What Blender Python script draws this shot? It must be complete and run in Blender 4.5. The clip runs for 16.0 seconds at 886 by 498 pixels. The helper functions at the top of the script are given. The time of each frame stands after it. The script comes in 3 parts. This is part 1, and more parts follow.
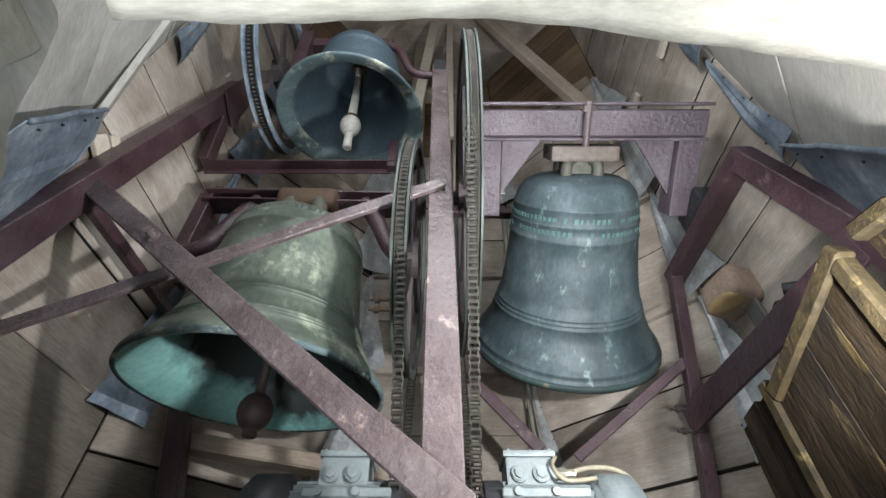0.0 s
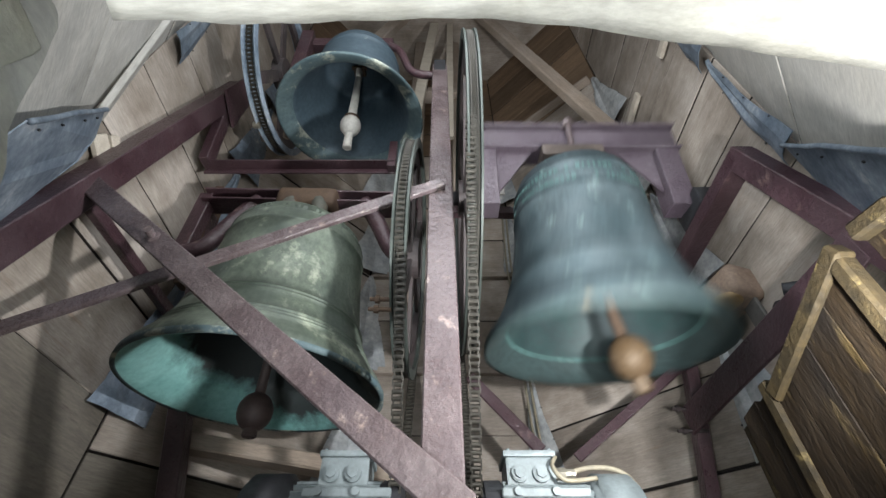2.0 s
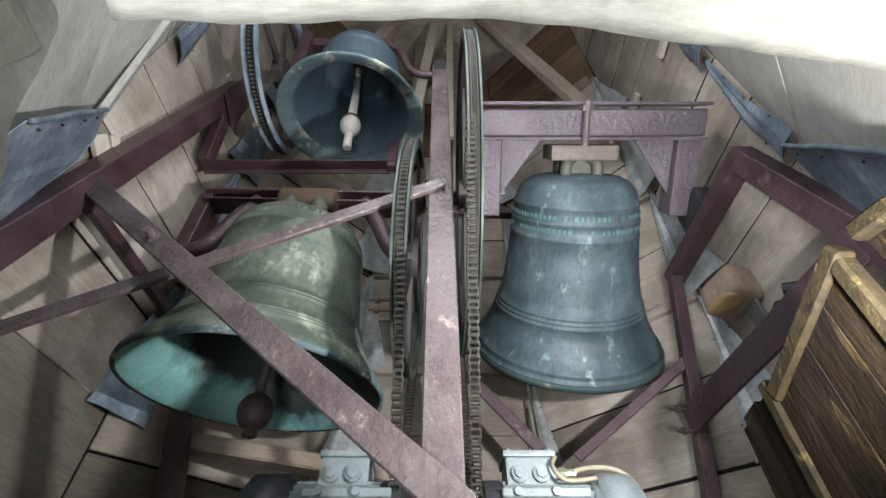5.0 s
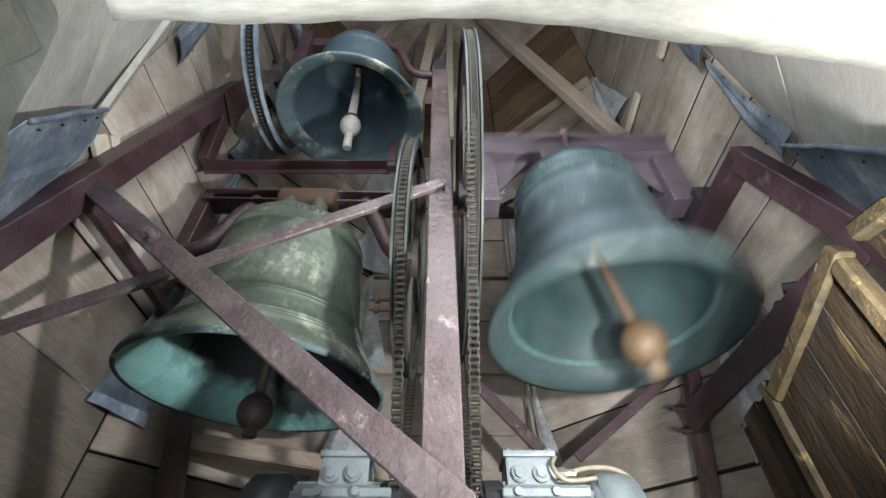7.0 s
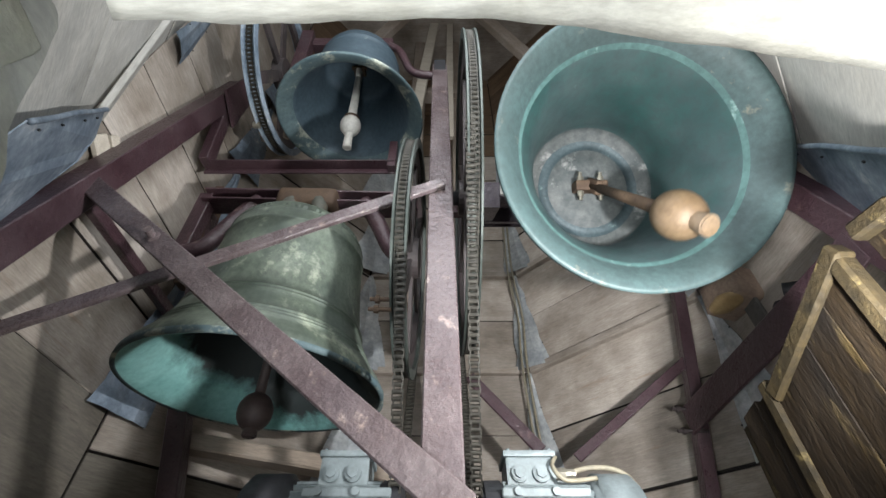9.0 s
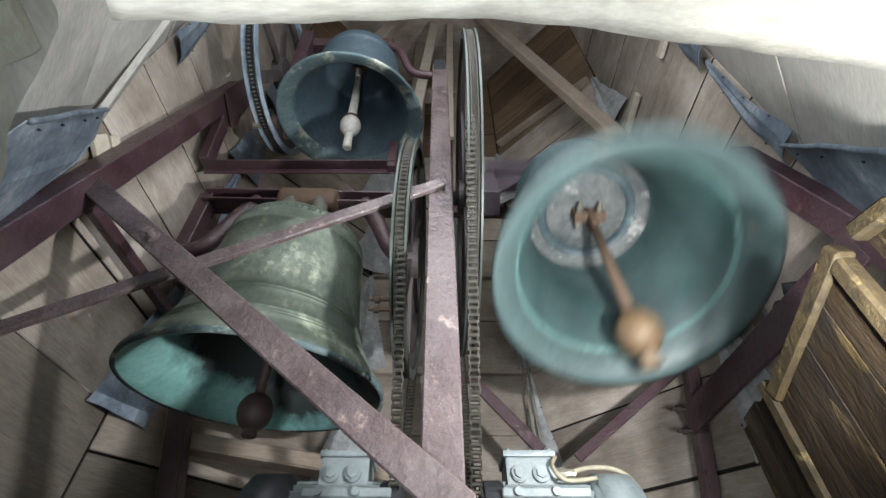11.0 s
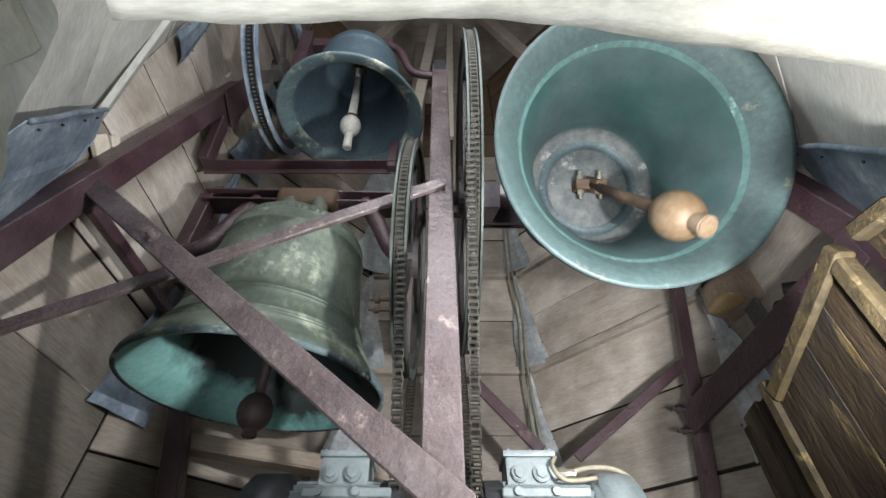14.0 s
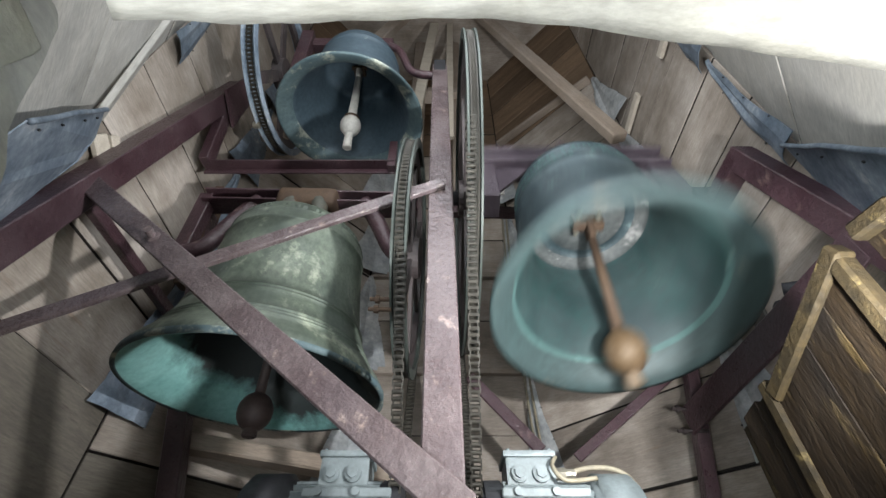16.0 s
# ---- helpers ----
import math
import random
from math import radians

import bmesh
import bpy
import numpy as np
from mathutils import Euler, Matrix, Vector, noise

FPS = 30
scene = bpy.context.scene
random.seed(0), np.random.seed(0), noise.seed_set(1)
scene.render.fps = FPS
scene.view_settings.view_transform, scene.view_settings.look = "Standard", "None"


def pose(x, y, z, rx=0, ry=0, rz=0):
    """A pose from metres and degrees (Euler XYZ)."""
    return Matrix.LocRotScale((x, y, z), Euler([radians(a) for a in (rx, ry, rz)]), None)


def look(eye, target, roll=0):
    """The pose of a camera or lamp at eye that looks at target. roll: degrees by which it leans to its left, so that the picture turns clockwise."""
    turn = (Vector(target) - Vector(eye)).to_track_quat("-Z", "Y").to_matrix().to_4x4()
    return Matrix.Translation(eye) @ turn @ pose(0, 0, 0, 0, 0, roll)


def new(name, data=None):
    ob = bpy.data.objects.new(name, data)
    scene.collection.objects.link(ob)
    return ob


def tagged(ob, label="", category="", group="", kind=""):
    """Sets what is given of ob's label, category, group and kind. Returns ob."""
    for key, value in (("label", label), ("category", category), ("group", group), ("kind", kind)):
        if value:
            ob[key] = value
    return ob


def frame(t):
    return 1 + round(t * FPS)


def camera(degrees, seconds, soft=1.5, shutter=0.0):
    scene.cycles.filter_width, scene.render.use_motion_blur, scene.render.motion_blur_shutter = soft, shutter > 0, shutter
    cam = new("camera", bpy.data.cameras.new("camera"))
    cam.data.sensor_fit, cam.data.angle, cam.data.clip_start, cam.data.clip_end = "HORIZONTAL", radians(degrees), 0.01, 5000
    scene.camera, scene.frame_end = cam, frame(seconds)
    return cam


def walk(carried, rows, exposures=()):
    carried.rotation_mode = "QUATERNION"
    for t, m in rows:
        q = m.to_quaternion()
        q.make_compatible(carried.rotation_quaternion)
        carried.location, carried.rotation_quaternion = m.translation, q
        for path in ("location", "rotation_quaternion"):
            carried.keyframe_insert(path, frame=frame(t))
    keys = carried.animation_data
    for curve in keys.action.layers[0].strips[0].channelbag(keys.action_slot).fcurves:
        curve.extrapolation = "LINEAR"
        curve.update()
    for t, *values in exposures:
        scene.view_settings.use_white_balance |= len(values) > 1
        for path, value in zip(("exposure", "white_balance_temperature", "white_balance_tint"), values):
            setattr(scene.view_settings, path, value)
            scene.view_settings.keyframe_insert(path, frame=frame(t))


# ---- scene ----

# camera in the opening of the front wall, looking up into the belfry
cam = camera(88.85, 16.0, 1.5, 0.9)
walk(cam, [(0.0, pose(0, 0, 0, 134, 0, 0)), (16.0, pose(0, 0, 0, 134, 0, 0))], [(0.0, 0.0), (16.0, 0.0)])

# ---- light ----
world = bpy.data.worlds.new("sky")
scene.world = world
world.use_nodes = True
wn = world.node_tree.nodes
sky = wn.new("ShaderNodeTexSky")
sky.sky_type, sky.sun_disc = "NISHITA", False
sky.sun_elevation, sky.sun_rotation = radians(40), radians(160)
wn["Background"].inputs["Strength"].default_value = 0.15
world.node_tree.links.new(sky.outputs[0], wn["Background"].inputs["Color"])


def area_lamp(name, m, sx, sy, power, color, spread=180):
    data = bpy.data.lights.new(name, "AREA")
    data.shape, data.size, data.size_y, data.energy, data.color = "RECTANGLE", sx, sy, power, color
    data.spread = radians(spread)
    ob = new(name, data)
    ob.matrix_world = m
    return ob


# lamps added low beside the camera, none seen; the first follows the cast shadows
area_lamp("low_lamp", look((0.49, 0.345, 0.245), (0.05, 1.15, 1.15)), 0.04, 0.04, 22, (0.985, 0.99, 1.0), 150)
# fill: brightens the right-hand side and lintel, no source known
area_lamp("low_lamp", look((0.15, -0.20, -0.15), (1.15, 0.40, 0.35)), 0.08, 0.08, 15, (0.985, 0.99, 1.0), 112)
# unseen source on the left, placed to suit glints there
area_lamp("low_lamp", look((-0.22, -0.14, -0.12), (0.30, 0.90, 1.0)), 0.06, 0.06, 6.8, (0.90, 0.95, 1.0), 155)
# added fill lamp in a tall unseen opening assumed above the front wall's lintel
area_lamp("upper_fill_lamp", look((0.0, 0.02, 1.75), (0.0, 1.6, 2.0)), 0.7, 1.5, 23, (0.92, 0.96, 1.0))


# ---- materials ----
def mat(name, col, col2=None, rough=0.6, metal=0.0, scale=8.0, bump=0.2, spots=None, spot_amount=0.5, stretch=(1, 1, 1),
        fine=60.0, rand=0.0, rough2=None, spot_scale=5.0, bump_scale=None, depth=0.004, spec=0.5, stain=0.0, stain_scale=2.2):
    m = bpy.data.materials.new(name)
    m.use_nodes = True
    nt = m.node_tree
    n, l = nt.nodes, nt.links
    b = n["Principled BSDF"]
    tc = n.new("ShaderNodeTexCoord")
    mp = n.new("ShaderNodeMapping")
    mp.inputs["Scale"].default_value = stretch
    l.new(tc.outputs["Object"], mp.inputs["Vector"])
    oi = n.new("ShaderNodeObjectInfo")
    add = n.new("ShaderNodeVectorMath")
    add.operation = "MULTIPLY_ADD"
    add.inputs[1].default_value = (1, 1, 1)
    sc = n.new("ShaderNodeVectorMath")
    sc.operation = "SCALE"
    sc.inputs[0].default_value = (7, 13, 5)
    l.new(oi.outputs["Random"], sc.inputs["Scale"])
    l.new(mp.outputs[0], add.inputs[0])
    l.new(sc.outputs[0], add.inputs[2])

    def tex(s, det=6, rg=0.6):
        t = n.new("ShaderNodeTexNoise")
        t.inputs["Scale"].default_value, t.inputs["Detail"].default_value, t.inputs["Roughness"].default_value = s, det, rg
        l.new(add.outputs[0], t.inputs["Vector"])
        return t.outputs["Fac"]

    def ramp(src, lo, hi):
        r = n.new("ShaderNodeMapRange")
        r.inputs["From Min"].default_value, r.inputs["From Max"].default_value = lo, hi
        l.new(src, r.inputs["Value"])
        return r.outputs[0]

    def mix(fac, a, c):
        x = n.new("ShaderNodeMix")
        x.data_type = "RGBA"
        for sock, v in ((x.inputs[0], fac), (x.inputs[6], a), (x.inputs[7], c)):
            if isinstance(v, (tuple, list)):
                sock.default_value = (*v, 1)
            elif isinstance(v, float):
                sock.default_value = v
            else:
                l.new(v, sock)
        return x.outputs[2]

    col2 = col2 or tuple(c * 0.7 for c in col)
    big, small = tex(scale), tex(fine, 4, 0.7)
    c = mix(ramp(big, 0.35, 0.68), col, col2)
    c = mix(ramp(small, 0.3, 0.9), c, tuple(x * 0.62 for x in col2))
    if spots:
        sp = tex(spot_scale, 8, 0.72)
        c = mix(ramp(sp, 0.72 - spot_amount * 0.35, 0.80 - spot_amount * 0.3), c, spots)
    if rand:
        hv = n.new("ShaderNodeHueSaturation")
        mr = n.new("ShaderNodeMapRange")
        mr.inputs["To Min"].default_value, mr.inputs["To Max"].default_value = 1 - rand, 1 + rand
        l.new(oi.outputs["Random"], mr.inputs["Value"])
        l.new(mr.outputs[0], hv.inputs["Value"])
        l.new(c, hv.inputs["Color"])
        c = hv.outputs[0]
    if stain:
        # broad uneven weathering, on a scale of its own
        st = n.new("ShaderNodeTexNoise")
        st.inputs["Scale"].default_value, st.inputs["Detail"].default_value, st.inputs["Roughness"].default_value = stain_scale, 7, 0.62
        off = n.new("ShaderNodeVectorMath")
        l.new(tc.outputs["Object"], off.inputs[0])
        l.new(sc.outputs[0], off.inputs[1])
        l.new(off.outputs[0], st.inputs["Vector"])
        hs = n.new("ShaderNodeHueSaturation")
        vr = n.new("ShaderNodeMapRange")
        vr.inputs["From Min"].default_value, vr.inputs["From Max"].default_value = 0.34, 0.66
        vr.inputs["To Min"].default_value, vr.inputs["To Max"].default_value = 1 - stain, 1 + stain * 0.45
        sr = n.new("ShaderNodeMapRange")
        sr.inputs["From Min"].default_value, sr.inputs["From Max"].default_value = 0.34, 0.66
        sr.inputs["To Min"].default_value, sr.inputs["To Max"].default_value = 1.25, 0.85
        l.new(st.outputs["Fac"], vr.inputs["Value"])
        l.new(st.outputs["Fac"], sr.inputs["Value"])
        l.new(vr.outputs[0], hs.inputs["Value"])
        l.new(sr.outputs[0], hs.inputs["Saturation"])
        l.new(c, hs.inputs["Color"])
        c = hs.outputs[0]
    l.new(c, b.inputs["Base Color"])
    b.inputs["Metallic"].default_value = metal
    b.inputs["Specular IOR Level"].default_value = spec
    rr = n.new("ShaderNodeMapRange")
    rr.inputs["To Min"].default_value = rough
    rr.inputs["To Max"].default_value = rough2 if rough2 is not None else min(1, rough + 0.2)
    l.new(small, rr.inputs["Value"])
    l.new(rr.outputs[0], b.inputs["Roughness"])
    bp = n.new("ShaderNodeBump")
    bp.inputs["Strength"].default_value, bp.inputs["Distance"].default_value = bump, depth
    l.new(tex(bump_scale or fine * 0.6, 5, 0.65), bp.inputs["Height"])
    l.new(bp.outputs[0], b.inputs["Normal"])
    return m


M_MAROON = mat("maroon_paint", (0.086, 0.050, 0.057), (0.058, 0.035, 0.041), 0.20, 0, 6, 0.5, (0.19, 0.13, 0.12), 0.3, fine=90, bump_scale=70, spot_scale=12, depth=0.010, stain=0.35, stain_scale=5)
M_PINK = mat("worn_red_primer", (0.172, 0.138, 0.138), (0.102, 0.078, 0.082), 0.18, 0, 7, 0.55, (0.36, 0.285, 0.255), 0.38, fine=110, bump_scale=46, spot_scale=16, depth=0.009, stain=0.35, stain_scale=6)
M_BOARD = mat("weathered_board", (0.46, 0.405, 0.35), (0.35, 0.305, 0.26), 0.7, 0, 3.0, 0.55, (0.30, 0.235, 0.185), 0.38, stretch=(1, 9, 9), spot_scale=3.2, fine=25, rand=0.2, stain=0.42, stain_scale=3.2)
M_LOW_BOARD = mat("dark_low_board", (0.18, 0.16, 0.13), (0.115, 0.103, 0.087), 0.75, 0, 3.0, 0.4, (0.075, 0.06, 0.05), 0.3, stretch=(1, 7, 7), fine=25, rand=0.2)
M_BROWN_BOARD = mat("brown_natural_board", (0.27, 0.185, 0.115), (0.16, 0.105, 0.065), 0.7, 0, 3.0, 0.3, (0.10, 0.065, 0.04), 0.3, stretch=(1, 7, 7), fine=25, rand=0.25)
# grey boards' paler copy: stands in for light on the southeast wall
M_LIT_GREY_BOARD = mat("lit_grey_smooth_board", (0.74, 0.715, 0.65), (0.60, 0.585, 0.54), 0.7, 0, 3.0, 0.2, (0.52, 0.49, 0.42), 0.25, stretch=(1, 6, 6), fine=25, rand=0.06, stain=0.2)
M_GREY_BOARD = mat("grey_smooth_board", (0.58, 0.565, 0.52), (0.47, 0.465, 0.44), 0.7, 0, 3.0, 0.2, (0.44, 0.42, 0.36), 0.3, stretch=(1, 6, 6), fine=25, rand=0.08, stain=0.3, stain_scale=3)
M_BOARD_DARK = mat("dark_gap", (0.03, 0.024, 0.02), None, 0.9)
M_TIMBER = mat("timber", (0.41, 0.34, 0.28), (0.30, 0.25, 0.205), 0.75, 0, 4, 0.35, (0.2, 0.14, 0.1), 0.2, stretch=(1, 9, 9), fine=30, stain=0.25)
M_LATH = mat("pale_lath", (0.62, 0.57, 0.48), (0.5, 0.44, 0.36), 0.7, 0, 5, 0.3, stretch=(6, 1, 6))
M_ZINC_PALE = mat("pale_zinc_sheet", (0.55, 0.565, 0.56), (0.36, 0.39, 0.41), 0.42, 0.2, 5, 0.3, (0.64, 0.64, 0.61), 0.3, fine=40, spot_scale=7, rand=0.2, stain=0.35, stain_scale=7)
M_ZINC = mat("zinc_sheet", (0.335, 0.40, 0.465), (0.205, 0.26, 0.33), 0.42, 0.25, 5, 0.3, (0.52, 0.53, 0.52), 0.33, fine=40, spot_scale=7, rand=0.28, stain=0.45, stain_scale=7)
M_CROWN_IN = mat("mottled_crown_inside", (0.15, 0.155, 0.15), (0.055, 0.068, 0.07), 0.55, 0.1, 7, 0.3, (0.29, 0.29, 0.28), 0.45, fine=40, spot_scale=9)
M_CLAMP = mat("brown_worn_iron", (0.155, 0.125, 0.105), (0.095, 0.075, 0.066), 0.45, 0.1, 9, 0.5, (0.27, 0.24, 0.20), 0.35)
M_CRUST = mat("turquoise_crust", (0.085, 0.175, 0.165), (0.058, 0.115, 0.11), 0.6, 0, 4, 0.3, (0.26, 0.38, 0.35), 0.3, fine=50, spot_scale=7)
M_CROWN = mat("brown_green_crown", (0.115, 0.115, 0.09), (0.07, 0.075, 0.062), 0.55, 0.2, 9, 0.3, (0.18, 0.15, 0.11), 0.3)
M_LIP_R = mat("teal_lip", (0.064, 0.108, 0.108), (0.048, 0.072, 0.072), 0.45, 0.1, 5, 0.2, (0.21, 0.19, 0.145), 0.33, fine=50, spot_scale=8)
M_BRONZE_R = mat("blue_green_bronze", (0.085, 0.122, 0.135), (0.048, 0.070, 0.078), 0.47, 0.15, 5, 0.25, (0.20, 0.285, 0.275), 0.36, fine=50, spot_scale=9, stretch=(1.6, 1.6, 0.7), stain=0.42, stain_scale=6)
M_BRONZE_R_IN = mat("green_bronze_inside", (0.034, 0.092, 0.085), (0.056, 0.075, 0.081), 0.5, 0.1, 2.2, 0.15, (0.12, 0.22, 0.20), 0.16, fine=40, stain=0.35, stain_scale=5)
M_BRONZE_L = mat("grey_green_bronze", (0.15, 0.18, 0.137), (0.065, 0.085, 0.07), 0.5, 0.15, 6, 0.25, (0.28, 0.31, 0.24), 0.40, fine=60, spot_scale=8, stretch=(1, 1, 0.8), stain=0.45, stain_scale=5)


def verdigris_and_shade():
    """Turquoise verdigris by the lip; shade higher up and right painted in, nearly black."""
    m = mat("verdigris_with_painted_shade", (0.42, 0.74, 0.71), (0.20, 0.46, 0.43), 0.6, 0.05, 5, 0.3, (0.03, 0.06, 0.055), 0.3, fine=40, stain=0.45, stain_scale=5)
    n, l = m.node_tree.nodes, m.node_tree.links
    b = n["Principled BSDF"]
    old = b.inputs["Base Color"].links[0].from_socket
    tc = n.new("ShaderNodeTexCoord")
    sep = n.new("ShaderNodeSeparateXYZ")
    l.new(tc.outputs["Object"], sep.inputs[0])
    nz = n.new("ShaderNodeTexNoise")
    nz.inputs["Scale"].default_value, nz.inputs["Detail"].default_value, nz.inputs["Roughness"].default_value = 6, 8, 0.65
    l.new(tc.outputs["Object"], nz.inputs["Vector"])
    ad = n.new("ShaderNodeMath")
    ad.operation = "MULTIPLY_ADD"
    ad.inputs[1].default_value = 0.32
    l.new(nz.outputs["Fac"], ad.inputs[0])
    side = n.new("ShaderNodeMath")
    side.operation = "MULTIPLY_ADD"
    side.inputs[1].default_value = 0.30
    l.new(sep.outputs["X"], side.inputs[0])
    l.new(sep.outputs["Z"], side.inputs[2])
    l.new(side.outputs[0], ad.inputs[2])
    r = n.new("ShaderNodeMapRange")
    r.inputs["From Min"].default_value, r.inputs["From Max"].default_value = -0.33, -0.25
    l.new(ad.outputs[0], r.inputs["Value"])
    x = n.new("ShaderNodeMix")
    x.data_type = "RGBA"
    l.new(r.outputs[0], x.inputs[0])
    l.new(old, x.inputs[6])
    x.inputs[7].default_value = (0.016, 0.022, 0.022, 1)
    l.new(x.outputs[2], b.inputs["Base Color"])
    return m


M_BRONZE_L_IN = verdigris_and_shade()
M_BRONZE_S = mat("slate_blue_bronze", (0.065, 0.10, 0.125), (0.042, 0.068, 0.088), 0.5, 0.2, 6, 0.2, (0.25, 0.31, 0.29), 0.16, fine=50, spot_scale=12)
M_LIP = mat("scaly_lip", (0.10, 0.145, 0.15), (0.06, 0.10, 0.115), 0.6, 0.1, 14, 0.3, (0.36, 0.38, 0.31), 0.55, fine=60, spot_scale=9)
M_RUST = mat("rusty_iron", (0.130, 0.086, 0.053), (0.08, 0.05, 0.034), 0.65, 0.3, 10, 0.4, (0.34, 0.2, 0.1), 0.35)
M_OLD_IRON = mat("dark_brown_iron", (0.075, 0.050, 0.045), (0.045, 0.032, 0.030), 0.5, 0.2, 10, 0.4, (0.13, 0.085, 0.07), 0.3)
M_CLAP = mat("ochre_clapper", (0.195, 0.138, 0.082), (0.125, 0.082, 0.048), 0.5, 0.1, 9, 0.3, (0.31, 0.22, 0.13), 0.3, stain=0.3, stain_scale=8)
M_WHITE_CLAP = mat("white_painted_clapper", (0.72, 0.70, 0.65), (0.6, 0.58, 0.53), 0.45, 0, 12, 0.2, (0.45, 0.27, 0.12), 0.12)
M_CHAIN = mat("oily_chain", (0.05, 0.046, 0.036), (0.028, 0.026, 0.021), 0.42, 0.5, 30, 0.2)
M_WHEEL = mat("dark_wheel", (0.075, 0.055, 0.055), (0.05, 0.045, 0.045), 0.45, 0.2, 9, 0.25, (0.16, 0.14, 0.12), 0.25)
M_RIM = mat("grey_green_rim", (0.09, 0.107, 0.095), (0.05, 0.062, 0.056), 0.4, 0.4, 20, 0.2, (0.25, 0.26, 0.22), 0.25)
M_YOKE = mat("purple_paint", (0.145, 0.118, 0.142), (0.10, 0.081, 0.098), 0.2, 0, 6, 1.0, (0.25, 0.2, 0.235), 0.3, fine=100, bump_scale=55, depth=0.007, stain=0.3, stain_scale=5)
M_MOTOR = mat("grey_motor_paint", (0.205, 0.24, 0.245), (0.15, 0.18, 0.186), 0.4, 0.1, 10, 0.12, (0.2, 0.19, 0.16), 0.25)
M_DARK = mat("dark_metal", (0.06, 0.065, 0.07), (0.04, 0.04, 0.045), 0.45, 0.5, 10, 0.2)
M_GREY_IRON = mat("grey_iron", (0.12, 0.115, 0.105), (0.08, 0.078, 0.072), 0.6, 0.1, 9, 0.2)
M_BRASS = mat("brass_gland", (0.35, 0.33, 0.27), None, 0.35, 0.7, 20, 0.1)
M_CABLE = mat("beige_cable", (0.27, 0.24, 0.17), (0.2, 0.18, 0.13), 0.55, 0, 20, 0.1)
M_SHUTTER = mat("dark_stained_wood", (0.0125, 0.0082, 0.0042), (0.0045, 0.0032, 0.0022), 0.62, 0, 3, 0.9, (0.026, 0.0185, 0.0085), 0.45, stretch=(6, 6, 1.6), fine=34, rand=0.3, spot_scale=5, spec=0.1, stain=0.4, stain_scale=6)
M_FRAME = mat("ochre_worn_wood", (0.028, 0.020, 0.0085), (0.009, 0.007, 0.004), 0.6, 0, 7, 0.8, (0.082, 0.063, 0.026), 0.36, stretch=(4, 4, 4), fine=30, spot_scale=5, spec=0.12)
M_PLASTER = mat("whitewashed_plaster", (0.40, 0.385, 0.335), (0.33, 0.32, 0.28), 0.8, 0, 5, 0.3, (0.34, 0.29, 0.20), 0.25, fine=30, stretch=(1, 5, 5), stain=0.3, stain_scale=6)
M_STONE = mat("grey_stone", (0.38, 0.38, 0.33), (0.29, 0.31, 0.30), 0.85, 0, 7, 0.8, (0.45, 0.42, 0.33), 0.3, fine=40)
M_ORANGE = mat("orange_drip", (0.38, 0.28, 0.14), (0.30, 0.20, 0.09), 0.55, 0, 12, 0.4)
M_FOAM = mat("tan_block", (0.33, 0.25, 0.19), (0.22, 0.15, 0.11), 0.7, 0, 8, 0.5, (0.45, 0.3, 0.1), 0.3)


# ---- builders ----
def part(name, bm, material, parent=None, label="", smooth=False):
    me = bpy.data.meshes.new(name)
    bmesh.ops.recalc_face_normals(bm, faces=bm.faces)
    bm.to_mesh(me)
    bm.free()
    if smooth:
        me.polygons.foreach_set("use_smooth", [True] * len(me.polygons))
    for x in (material if isinstance(material, (list, tuple)) else [material]):
        me.materials.append(x)
    ob = new(name, me)
    if parent:
        ob.parent = parent
    if label:
        ob["label"] = label
    return ob


def thing(name, m, label, category, group="", kind=""):
    ob = new(name)
    ob.empty_display_size = 0.05
    ob.matrix_world = m
    return tagged(ob, label, category, group, kind)


def box(bm, sx, sy, sz, m=Matrix(), bevel=0.0, seg=1):
    g = bmesh.ops.create_cube(bm, size=1, matrix=m @ Matrix.Diagonal((sx, sy, sz, 1)))
    if bevel:
        es = list({e for v in g["verts"] for e in v.link_edges})
        bmesh.ops.bevel(bm, geom=es, offset=bevel, segments=seg, affect="EDGES", profile=0.7)
    return bm


def cyl(bm, r, h, m=Matrix(), seg=24, r2=None, bevel=0.0):
    g = bmesh.ops.create_cone(bm, cap_ends=True, segments=seg, radius1=r, radius2=r if r2 is None else r2, depth=h, matrix=m)
    if bevel:
        es = [e for e in {e for v in g["verts"] for e in v.link_edges} if len(e.link_faces) == 2 and e.calc_face_angle() > 1.0]
        bmesh.ops.bevel(bm, geom=es, offset=bevel, segments=2, affect="EDGES")
    return bm


def ball(bm, r, m=Matrix(), u=24, v=14):
    bmesh.ops.create_uvsphere(bm, u_segments=u, v_segments=v, radius=r, matrix=m)
    return bm


def lathe(bm, prof, seg=72, close=False):
    rings = []
    for r, z in prof:
        if r < 1e-5:
            rings.append([bm.verts.new((0, 0, z))] * seg)
        else:
            rings.append([bm.verts.new((r * math.cos(2 * math.pi * i / seg), r * math.sin(2 * math.pi * i / seg), z)) for i in range(seg)])
    pairs = list(zip(rings, rings[1:])) + ([(rings[-1], rings[0])] if close else [])
    for a, b in pairs:
        for i in range(seg):
            j = (i + 1) % seg
            vs = []
            for v in (a[i], a[j], b[j], b[i]):
                if v not in vs:
                    vs.append(v)
            if len(vs) > 2:
                bm.faces.new(vs)
    return bm


